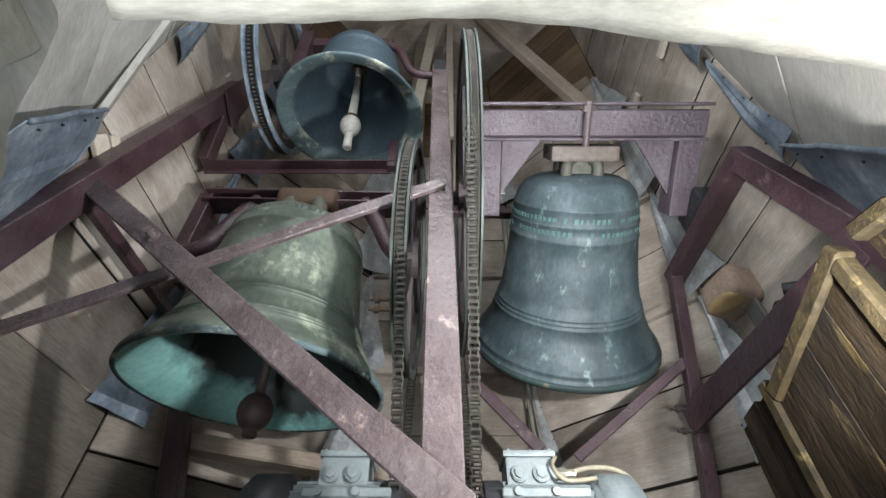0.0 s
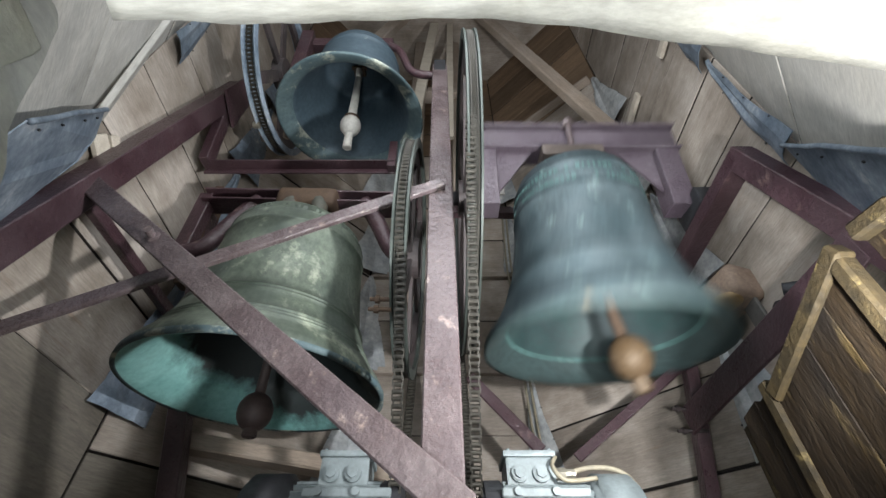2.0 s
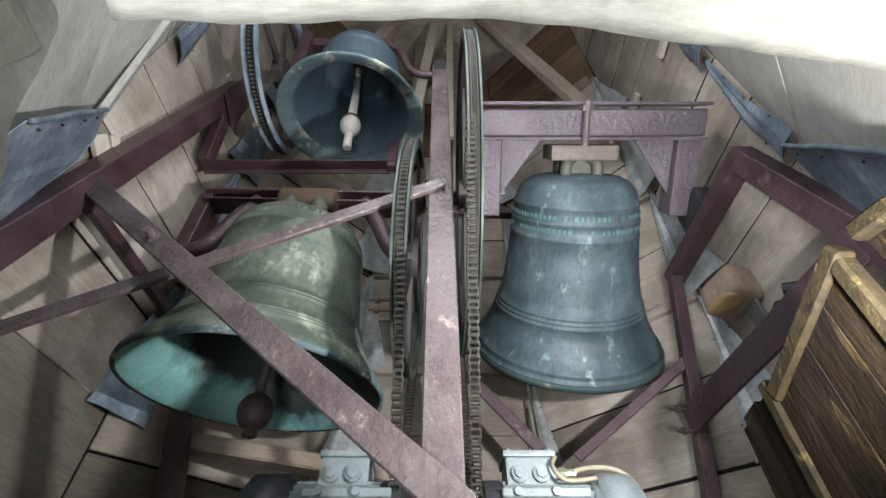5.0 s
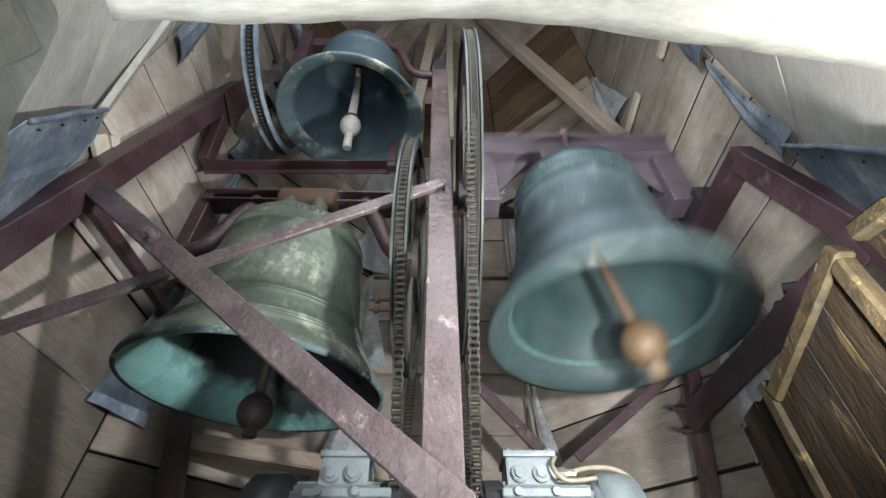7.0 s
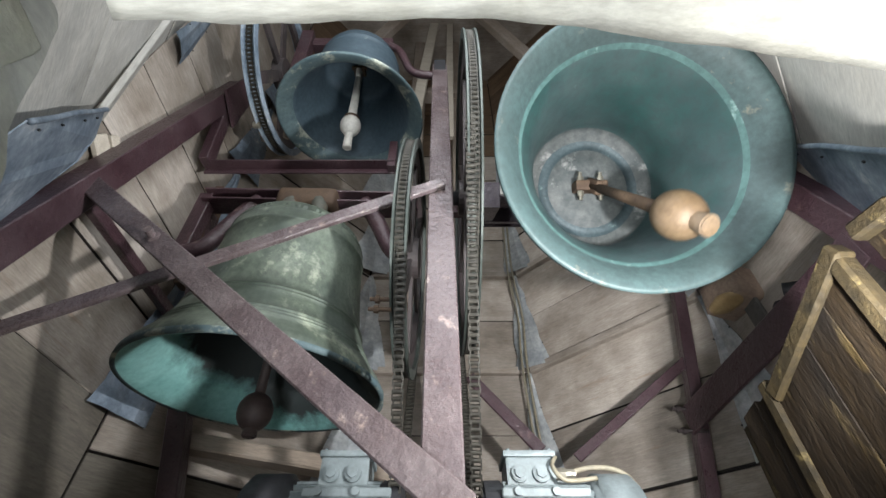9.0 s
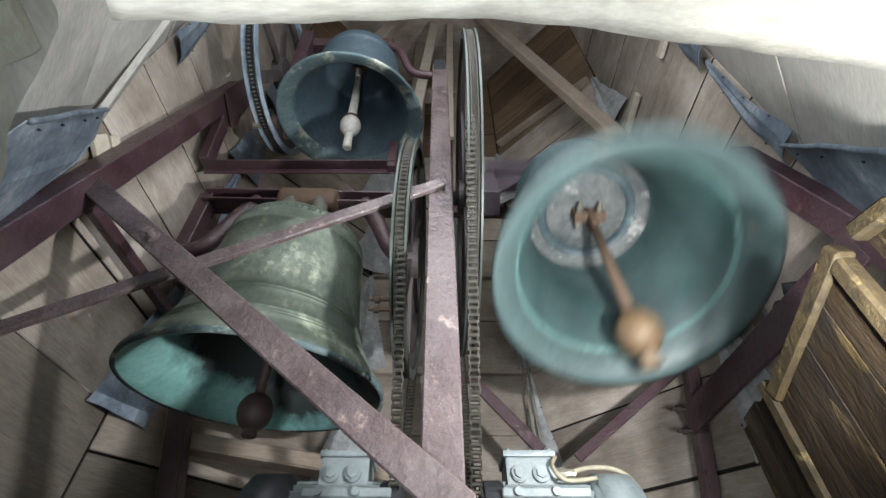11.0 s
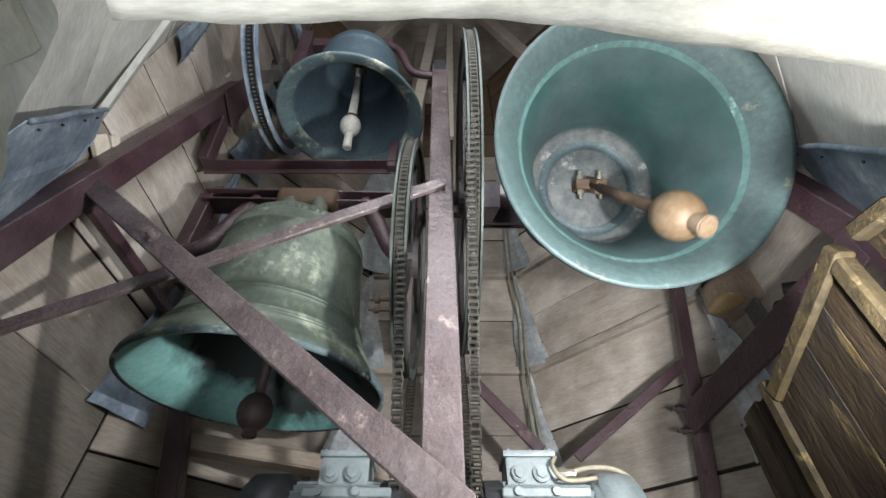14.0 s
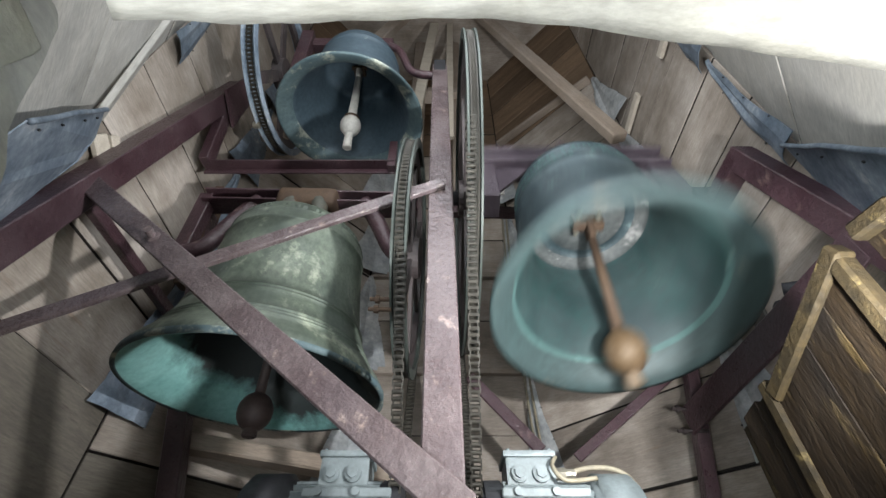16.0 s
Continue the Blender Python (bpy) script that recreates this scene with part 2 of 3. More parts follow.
def along(a, b, up=(0, 0, 1)):
    """Pose at the middle of a-b, x along it, z as near to up as can be."""
    a, b = Vector(a), Vector(b)
    x = (b - a).normalized()
    y = Vector(up).cross(x).normalized()
    z = x.cross(y)
    return Matrix.Translation((a + b) / 2) @ Matrix((x, y, z)).transposed().to_4x4(), (b - a).length


def beam(name, a, b, w, h, material, parent, up=(0, 0, 1), shape="box", t=0.008, label="", bevel=0.003):
    """A bar from a to b: w wide across, h high along up; box, channel (open to -y), angle."""
    m, n = along(a, b, up)
    bm = bmesh.new()
    if shape == "box":
        box(bm, n, w, h, bevel=bevel)
    elif shape == "channel":
        box(bm, n, t, h, Matrix.Translation((0, w / 2 - t / 2, 0)), 0.0015)
        box(bm, n, w - t, t, Matrix.Translation((0, -t / 2, h / 2 - t / 2)), 0.0015)
        box(bm, n, w - t, t, Matrix.Translation((0, -t / 2, -h / 2 + t / 2)), 0.0015)
    elif shape == "angle":
        box(bm, n, w, t, Matrix.Translation((0, 0, h / 2 - t / 2)), 0.0015)
        box(bm, n, t, h - t, Matrix.Translation((0, w / 2 - t / 2, -t / 2)), 0.0015)
    ob = part(name, bm, material, parent, label)
    ob.matrix_local = m
    return ob


def tube(name, pts, r, material, parent, label="", seg=8):
    """A round cable or bent bar through points."""
    bm = bmesh.new()
    p = [Vector(q) for q in pts]
    out = []
    for i in range(len(p) - 1):
        a, b, c, d = p[max(i - 1, 0)], p[i], p[i + 1], p[min(i + 2, len(p) - 1)]
        for k in range(6):
            u = k / 6
            out.append(0.5 * (2 * b + (c - a) * u + (2 * a - 5 * b + 4 * c - d) * u * u + (3 * b - a - 3 * c + d) * u ** 3))
    out.append(p[-1])
    rings = []
    ref = Vector((0.31, 0.52, 0.8))
    for i, q in enumerate(out):
        t = (out[min(i + 1, len(out) - 1)] - out[max(i - 1, 0)]).normalized()
        u = t.cross(ref).normalized()
        v = t.cross(u)
        rings.append([bm.verts.new(q + r * (math.cos(2 * math.pi * k / seg) * u + math.sin(2 * math.pi * k / seg) * v)) for k in range(seg)])
    for a, b in zip(rings, rings[1:]):
        for k in range(seg):
            bm.faces.new((a[k], a[(k + 1) % seg], b[(k + 1) % seg], b[k]))
    bm.faces.new(rings[0])
    bm.faces.new(rings[-1])
    return part(name, bm, material, parent, label, True)


def plate(name, pts, n, t, material, parent, label=""):
    """A flat plate: outline pts, thickness t along n."""
    bm = bmesh.new()
    n = Vector(n).normalized() * t
    a = [bm.verts.new(Vector(p)) for p in pts]
    b = [bm.verts.new(Vector(p) + n) for p in pts]
    bm.faces.new(a)
    bm.faces.new(b[::-1])
    for i in range(len(a)):
        j = (i + 1) % len(a)
        bm.faces.new((a[i], a[j], b[j], b[i]))
    return part(name, bm, material, parent, label)


# ---- the belfry: an eight-sided boarded chamber ----
ZF, ZT, CY = -0.55, 4.4, 1.15
PITCH, Z0 = 0.32, -0.45
CORNERS = [(-0.55, 0.12), (-1.07, 0.70), (-1.07, 1.40), (-0.443, 2.10), (0.443, 2.10), (1.07, 1.45), (1.07, 0.76), (0.55, 0.12)]


def board_wall(name, a, b):
    """Wall from corner a to corner b; its x runs along it, y outwards."""
    a, b = Vector((*a, 0)), Vector((*b, 0))
    x = (b - a).normalized()
    y = Vector((-x.y, x.x, 0))
    n = (b - a).length
    bm = bmesh.new()
    box(bm, n + 0.06, 0.05, ZT - ZF, Matrix.Translation((0, 0.062, (ZT + ZF) / 2)))
    w = part(name, bm, M_BOARD_DARK)
    w.matrix_world = Matrix.Translation((a + b) / 2) @ Matrix((x, y, Vector((0, 0, 1)))).transposed().to_4x4()
    tagged(w, "wall of wide horizontal weathered boards in a belfry", "wall", kind="structure")
    return w, n


walls = [board_wall("wall_%s" % nm, CORNERS[k], CORNERS[k + 1]) for k, nm in
         enumerate(("southwest", "west", "northwest", "north", "northeast", "east", "southeast"))]


nb = bmesh.new()
bmesh.ops.create_uvsphere(nb, u_segments=6, v_segments=4, radius=0.0035)
NAIL = bpy.data.meshes.new("nail")
nb.to_mesh(NAIL)
nb.free()
NAIL.materials.append(M_DARK)


def flashing(corner, a, b, z, wa, wb, h=0.62):
    """Folded zinc sheet in a corner: pointed at the top, wider below on both walls."""
    c = Vector((*corner, 0))
    da, db = (Vector((*a, 0)) - c).normalized(), (Vector((*b, 0)) - c).normalized()
    inw = (da + db).normalized()
    bm = bmesh.new()
    rows = []
    N = 8
    rnd = random.Random(int(z * 100) + int(corner[0] * 50))
    for i in range(N + 1):
        u = i / N
        zz = z + h * (1 - u)
        off = inw * (0.022 + 0.012 * math.sin(3 * u + rnd.random()))
        row = []
        for d, w in ((da, wa), (db, wb)):
            ww = w * u + 0.012 + rnd.uniform(-0.008, 0.008)
            row.append((c + off + d * ww + Vector((0, 0, zz - 0.05 * u * w))))
        ridge = c + inw * (0.035 + 0.02 * u) + Vector((0, 0, zz))
        rows.append([bm.verts.new(p) for p in (row[0], (row[0] + ridge) / 2 + inw * 0.006, ridge, (row[1] + ridge) / 2 + inw * 0.006, row[1])])
    for p, q in zip(rows, rows[1:]):
        for k in range(4):
            bm.faces.new((p[k], p[k + 1], q[k + 1], q[k]))
    g = bmesh.ops.extrude_face_region(bm, geom=list(bm.faces))
    for v in g["geom"]:
        if isinstance(v, bmesh.types.BMVert):
            v.co -= inw * 0.003
    spots = [(p[k].co + q[k].co) / 2 for p, q in zip(rows[2::2], rows[3::2]) for k in (0, 4)]
    fl = part("corner_flashing", bm, M_ZINC_PALE if corner[1] > 1.2 and corner[0] > -0.6 else M_ZINC)
    for p in spots:
        ob = new("nail", NAIL)
        ob.parent = fl
        ob.location = p * 1.0 + inw * 0.004
    tagged(fl, "bent grey zinc flashing nailed in a wall corner", "flashing", "corner flashings")


for z in (-0.13, 0.51, 1.15, 1.79, 2.43):
    for k in range(1, 7):
        wa, wb = (0.40, 0.16) if k == 1 else (0.16, 0.40) if k == 6 else (0.11, 0.10) if k == 2 else (0.17, 0.13) if k == 3 else (0.05, 0.12) if k == 4 else (0.07, 0.17)
        if z > 1.0 and k in (1, 6):
            wa, wb = 0.05, 0.07
        if (k in (1, 6) and z < 0.6) or (k == 2 and z < 0) or (k == 1 and 1.0 < z < 1.5):
            continue
        flashing(CORNERS[k], CORNERS[k - 1], CORNERS[k + 1], z + (0.10 if k == 2 else 0), wa, wb)



def side_sheet(pts, n, fold):
    """Large zinc sheet laid over a side wall near the opening; its top edge is folded over."""
    sheet = plate("side_flashing", pts, n, 0.003, M_ZINC, None)
    tagged(sheet, "large dented blue-grey zinc sheet with a folded edge", "flashing", "side flashings")
    n = Vector(n).normalized() * 0.006
    a, b = Vector(fold[0]) + n, Vector(fold[1]) + n
    m = a.lerp(b, 0.5) + Vector((0, 0, 0.008))
    tube("folded_edge", [a, a.lerp(b, 0.25), m, a.lerp(b, 0.75), b], 0.007, M_ZINC, sheet)
    for u in (0.15, 0.4, 0.7, 0.9):
        ob = new("nail", NAIL)
        ob.parent = sheet
        ob.location = a.lerp(b, u) + n - Vector((0, 0, 0.035))


SW1, SW2 = (-0.790, 0.446, 0.771), (-0.990, 0.665, 1.215)
side_sheet([SW1, SW2, (-1.02, 0.725, 1.15), (-1.02, 0.735, 1.05), (-1.02, 0.715, 0.90), (-1.015, 0.70, 0.76), (-0.99, 0.67, 0.45), (-0.77, 0.42, 0.45)], (0.74, 0.67, 0), (SW1, SW2))
SE1, SE2 = (1.02, 0.755, 1.165), (0.72, 0.385, 0.575)
side_sheet([SE1, SE2, (0.72, 0.385, 0.30), (0.98, 0.70, 0.45), (1.02, 0.755, 0.80)], (-0.776, 0.63, 0), (SE1, SE2))

bm = bmesh.new()
box(bm, 2.6, 2.6, 0.06, Matrix.Translation((0, CY, ZF - 0.03)))
tagged(part("floor", bm, M_TIMBER), "rough wooden belfry floor", "floor", kind="structure")
bm = bmesh.new()
box(bm, 2.6, 2.6, 0.06, Matrix.Translation((0, CY, ZT + 0.03)))
tagged(part("ceiling", bm, M_BOARD), "boarded belfry ceiling", "ceiling", kind="structure")

# front wall with the opening in which the camera stands
FY = 0.12
fw = new("wall_south")
tagged(fw, "thick whitewashed wall round a low opening", "wall", kind="structure")


def rough_block(name, x0, x1, y0, y1, z0, z1, material, parent, amp=0.012, label="", n=10):
    bm = bmesh.new()
    box(bm, x1 - x0, y1 - y0, z1 - z0, Matrix.Translation(((x0 + x1) / 2, (y0 + y1) / 2, (z0 + z1) / 2)), 0.02, 2)
    bmesh.ops.subdivide_edges(bm, edges=list(bm.edges), cuts=n, use_grid_fill=True)
    for v in bm.verts:
        q = noise.noise_vector(v.co * 5) + 0.5 * noise.noise_vector(v.co * 14)
        v.co += q * amp
    return part(name, bm, material, parent, label, True)


def lintel():
    """Sagging whitewashed beam over the opening: its lower edge drops towards one end."""
    SAG_X, SAG_Z = (-0.3, -0.15, 0.03, 0.086, 0.156, 0.266, 0.75), (0.354, 0.354, 0.358, 0.347, 0.320, 0.275, 0.13)
    bm = bmesh.new()
    N, K = 110, 90
    rows = []
    for i in range(N + 1):
        x = -0.245 + 0.98 * i / N
        zb = float(np.interp(x, SAG_X, SAG_Z))
        row = []
        for j in range(K + 1):
            u = j / K
            if u < 0.7:
                y = -0.42 + (FY + 0.42) * u / 0.7
                z = zb + 0.007 * min(1.0, (FY - y) / 0.022)
            else:
                y, z = FY + 0.004, zb + (u - 0.7) / 0.3 * 0.45
            q = noise.noise_vector(Vector((x * 6, y * 9, z * 9))) * 0.0014 + noise.noise_vector(Vector((x * 25, y * 30, z * 30))) * 0.002
            row.append(bm.verts.new(Vector((x, y, z)) + q))
        rows.append(row)
    for p, q in zip(rows, rows[1:]):
        for k in range(K):
            bm.faces.new((p[k], p[k + 1], q[k + 1], q[k]))
    for row in (rows[0], rows[-1]):
        bm.faces.new(row + [bm.verts.new((row[0].co.x, -0.42, row[-1].co.z))])
    part("lintel", bm, M_PLASTER, fw, "whitewashed lintel with a worn edge", True)


lintel()
rough_block("jamb", -0.62, -0.315, -0.35, FY + 0.02, -0.6, 0.36, M_STONE, fw, 0.02, "rough grey stone jamb")
jb = rough_block("jamb_stone", -0.125, 0.125, -0.11, 0.11, -0.25, 0.25, M_STONE, fw, 0.014, "leaning greenish stone of the jamb")
jb.matrix_local = pose(-0.489, 0.09, 0.33, 0, -26, 0)
rough_block("jamb", 0.45, 0.80, -0.35, FY - 0.04, -0.6, 0.24, M_STONE, fw, 0.02, "rough grey stone jamb")
rough_block("sill", -0.30, 0.42, -0.35, FY, -0.6, -0.22, M_STONE, fw, 0.01, "rough grey stone sill")
# unseen wall pieces that leave the assumed opening of the upper fill free
for x0, x1, z0, z1 in ((-0.75, 0.75, 0.55, 0.95), (-0.75, 0.75, 2.55, ZT), (-0.75, -0.38, 0.95, 2.55), (0.38, 0.75, 0.95, 2.55)):
    bm = bmesh.new()
    box(bm, x1 - x0, 0.16, z1 - z0, Matrix.Translation(((x0 + x1) / 2, FY - 0.14, (z0 + z1) / 2)))
    part("upper_wall", bm, M_BOARD, fw)

# ---- steel bell frame ----
F = thing("bell_frame", pose(0, 0, 0), "maroon-painted steel bell frame with braces, bolted together", "bell frame")
# right-hand side frame
XR = 0.96
beam("top_rail", (XR, 0.83, 1.22), (XR, 1.44, 1.215), 0.07, 0.055, M_MAROON, F)
beam("leg", (XR, 0.85, 1.24), (XR, 0.58, 0.25), 0.07, 0.07, M_MAROON, F, up=(0, 1, 0))
beam("leg", (XR - 0.01, 1.40, 1.235), (0.80, 1.56, 0.25), 0.044, 0.045, M_MAROON, F, up=(0, 1, 0))
beam("cross_plate", (0.93, 0.72, 0.71), (0.82, 1.49, 0.635), 0.012, 0.095, M_MAROON, F)
# left-hand side frame
XL = -1.0
beam("leg", (XL, 0.60, 0.22), (XL, 1.05, 2.10), 0.075, 0.08, M_MAROON, F, up=(0, 1, 0))
beam("leg", (-0.94, 1.20, 1.35), (-0.785, 1.48, 0.30), 0.06, 0.055, M_MAROON, F, up=(0, 1, 0))
beam("side_rail", (XL, 0.80, 0.98), (XL, 1.38, 0.98), 0.03, 0.04, M_MAROON, F)
# centre post and front braces
beam("post", (0.0, 0.735, 0.10), (-0.015, 0.965, 2.12), 0.068, 0.060, M_PINK, F, up=(0, 1, 0), label="worn pinkish primed steel post")
beam("brace", (0.0, 0.80, 1.035), (-1.02, 0.82, 0.520), 0.016, 0.038, M_PINK, F, label="purplish worn flat brace")
beam("brace", (0.03, 0.70, 0.17), (-1.05, 0.78, 1.06), 0.010, 0.058, M_PINK, F, label="worn pinkish flat brace")
# braces at the back
beam("brace", (0.10, 1.60, 0.86), (0.34, 1.60, 0.58), 0.012, 0.045, M_MAROON, F)
beam("brace", (0.455, 1.60, 0.555), (0.88, 1.455, 0.845), 0.012, 0.036, M_MAROON, F)
beam("post", (0.0, 1.45, 1.27), (0.0, 1.95, 0.3), 0.07, 0.06, M_MAROON, F, up=(0, 1, 0))
# carrier of the small bell
beam("carrier_rail", (-1.0, 1.117, 1.555), (-0.20, 1.117, 1.555), 0.05, 0.035, M_MAROON, F, shape="angle")
beam("carrier_stub", (-0.215, 1.117, 1.54), (-0.215, 1.117, 1.72), 0.035, 0.04, M_MAROON, F, up=(0, 1, 0))
beam("carrier_strut", (-0.985, 1.10, 1.56), (-0.985, 1.02, 1.98), 0.04, 0.06, M_MAROON, F, up=(0, 1, 0))
beam("hanger", (-0.93, 1.25, 1.02), (-0.93, 1.20, 1.50), 0.035, 0.06, M_RUST, F, up=(0, 1, 0), label="rusty brown flat hanger")
plate("gusset", [(XL + 0.05, 0.93, 1.86), (XL + 0.05, 1.08, 1.80), (XL + 0.05, 1.10, 2.12), (XL + 0.05, 1.0, 2.15)], (1, 0, 0), 0.01, M_MAROON, F)
bm = bmesh.new()
box(bm, 0.055, 0.09, 0.11, Matrix.Translation((-0.015, 0.97, 2.10)), 0.006, 2)
part("post_cap", bm, M_DARK, F)
for x, y, z in ((-0.685, 0.772, 0.762),):
    bm = bmesh.new()
    cyl(bm, 0.018, 0.03, pose(x, y - 0.015, z, 90, 0, 0), 6, None, 0.002)
    cyl(bm, 0.010, 0.05, pose(x, y - 0.025, z, 90, 0, 0), 12)
    part("bolt", bm, M_PINK, F)
for z, y in ((0.60, 1.50), (0.67, 1.49)):
    bm = bmesh.new()
    cyl(bm, 0.006, 0.10, pose(0.82, y - 0.02, z, 0, 90, 0), 10)
    cyl(bm, 0.011, 0.012, pose(0.79, y - 0.02, z, 0, 90, 0), 6)
    part("bolt", bm, M_WHEEL, F)
# bearings on the right-hand top rail
bm = bmesh.new()
box(bm, 0.08, 0.16, 0.09, Matrix.Translation((0.975, 1.134, 1.30)), 0.012, 2)
cyl(bm, 0.045, 0.09, pose(0.975, 1.134, 1.37, 0, 90, 0))
part("bearing", bm, M_DARK, F, "dark cast bearing block")

# timber braces and posts in the roof
def timber(a, b, w, h):
    T = beam("roof_timber", a, b, w, h, M_TIMBER, None, up=(0, 1, 0), bevel=0.006)
    tagged(T, "weathered sawn roof timber", "timber", "roof timbers")


timber((-0.85, 1.50, 0.57), (-0.10, 1.56, 0.47), 0.05, 0.09)
timber((0.25, 1.3, 3.98), (0.925, 1.3, 2.06), 0.09, 0.06)
timber((-0.25, 1.3, 3.98), (-0.925, 1.3, 2.06), 0.09, 0.06)
timber((0.45, 2.05, 3.16), (1.03, 1.46, 3.08), 0.03, 0.06)
timber((-0.45, 2.05, 3.16), (-1.03, 1.44, 3.08), 0.03, 0.06)
timber((0.11, 1.75, 1.5), (0.10, 1.75, 4.35), 0.09, 0.09)
timber((-0.19, 1.75, 1.3), (-0.20, 1.75, 4.35), 0.11, 0.09)
timber((-0.28, 1.70, 3.3), (0.2, 1.70, 3.3), 0.08, 0.10)
for a, b, w in (((-0.075, 1.50, 4.22), (-0.175, 1.50, 2.72), 0.075), ((0.062, 1.55, 4.35), (0.04, 1.55, 2.46), 0.055)):
    T = beam("roof_plank", a, b, w, 0.03, M_LATH, None, up=(0, 1, 0), bevel=0.004)
    tagged(T, "pale sawn plank up in the roof", "plank", "roof planks")


T = beam("corner_strip", (-1.035, 0.70, 1.235), (-0.955, 0.575, 1.70), 0.055, 0.02, M_GREY_BOARD, None, up=(0.75, 0.66, 0), bevel=0.003)
tagged(T, "pale grey wooden edge strip along a board panel", "strip")


# ---- bells ----
OUT = [(0.500, 0.0), (0.498, 0.022), (0.478, 0.055), (0.445, 0.095), (0.408, 0.150), (0.374, 0.215), (0.346, 0.29), (0.327, 0.37),
       (0.314, 0.45), (0.306, 0.53), (0.300, 0.60), (0.292, 0.655), (0.275, 0.70), (0.245, 0.732), (0.20, 0.752), (0.10, 0.765), (0.0, 0.768)]
INN = [(0.0, 0.612), (0.10, 0.612), (0.155, 0.61), (0.20, 0.608), (0.244, 0.602), (0.260, 0.585), (0.265, 0.55), (0.274, 0.45), (0.288, 0.35), (0.306, 0.27),
       (0.332, 0.195), (0.358, 0.14), (0.374, 0.105), (0.384, 0.085), (0.398, 0.068), (0.42, 0.045), (0.452, 0.018), (0.484, 0.003)]


# a shallower inside with a stepped crown
INN_STEP = [(0.0, 0.500), (0.10, 0.500), (0.184, 0.499), (0.190, 0.504), (0.222, 0.504), (0.229, 0.497), (0.268, 0.488), (0.281, 0.47), (0.284, 0.43),
            (0.291, 0.35), (0.308, 0.27), (0.334, 0.195), (0.358, 0.14), (0.378, 0.108), (0.392, 0.088), (0.406, 0.072), (0.424, 0.050), (0.452, 0.020), (0.484, 0.003)]


def bell_mesh(parent, d, h, drop, mats, rings, label="", swell=0.0, inner=INN):
    """Bell of mouth width d, stretched to height h (of its width), mouth drop below the parent's origin."""
    k = h / 0.768
    prof = []
    for (r0, z0), (r1, z1) in zip(OUT, OUT[1:]):
        prof.append((r0, z0))
        for zr, w in rings:
            for a, b in ((-w, 0), (-w * 0.5, 0.0035), (w * 0.5, 0.0035), (w, 0)):
                zz = zr + a
                if z0 < zz < z1:
                    u = (zz - z0) / (z1 - z0)
                    prof.append((r0 + (r1 - r0) * u + b, zz))
    prof.append(OUT[-1])
    prof = [(r * (1 + swell * min(1, max(0, (z - 0.12) / 0.3))), z) for r, z in prof]
    bm = bmesh.new()
    lathe(bm, [(r * d, z * d * k - drop) for r, z in prof], 96)
    for f in bm.faces:
        f.material_index = 2 if f.calc_center_median().z < -drop + 0.03 * d else 0
    nf = len(bm.faces)
    lathe(bm, [(r * d, z * d * k - drop) for r, z in inner], 96)
    bm.faces.ensure_lookup_table()
    for f in bm.faces[nf:]:
        rr = f.calc_center_median().xy.length / d
        zn = (f.calc_center_median().z + drop) / (d * k)
        f.material_index = 1
        if len(mats) > 3 and rr < 0.275 and zn > 0.47:
            f.material_index = 0 if 0.186 < rr < 0.226 else 3
        elif len(mats) > 4 and 0.073 < zn < 0.088:
            f.material_index = 4
        elif len(mats) > 3 and zn < 0.073:
            f.material_index = 2
    bmesh.ops.remove_doubles(bm, verts=bm.verts, dist=1e-5)
    # the lip's underside joins the two skins
    lo = [e for e in bm.edges if e.is_boundary]
    bmesh.ops.bridge_loops(bm, edges=lo)
    for f in bm.faces:
        if abs(f.calc_center_median().z + drop) < 0.004 * d:
            f.material_index = 2
    return part("bell_body", bm, mats, parent, label, True)


def wheel(parent, x, r, w, rim_material=M_RIM):
    """Chain wheel in the y-z plane."""
    wm = pose(x, 0, 0, 0, 90, 0)
    bm = bmesh.new()
    lathe(bm, [(r - 0.03, -w / 2), (r, -w / 2), (r, -w / 2 + 0.006), (r - 0.014, -w / 2 + 0.008), (r - 0.014, w / 2 - 0.008), (r, w / 2 - 0.006), (r, w / 2), (r - 0.03, w / 2)], 96, True)
    rim = part("wheel_rim", bm, rim_material, parent, "grey-green grooved wheel rim")
    rim.matrix_local = wm
    bm = bmesh.new()
    lathe(bm, [(r * 0.80, -0.009), (r - 0.028, -0.009), (r - 0.028, 0.009), (r * 0.80, 0.009)], 72, True)
    for k in range(6):
        box(bm, 0.05, r * 0.82, 0.012, pose(0, 0, 0, 0, 0, 60 * k) @ Matrix.Translation((0, r * 0.41, 0)))
    cyl(bm, 0.07, 0.05)
    part("wheel_spokes", bm, M_WHEEL, parent, "dark painted steel wheel spokes").matrix_local = wm
    return rim


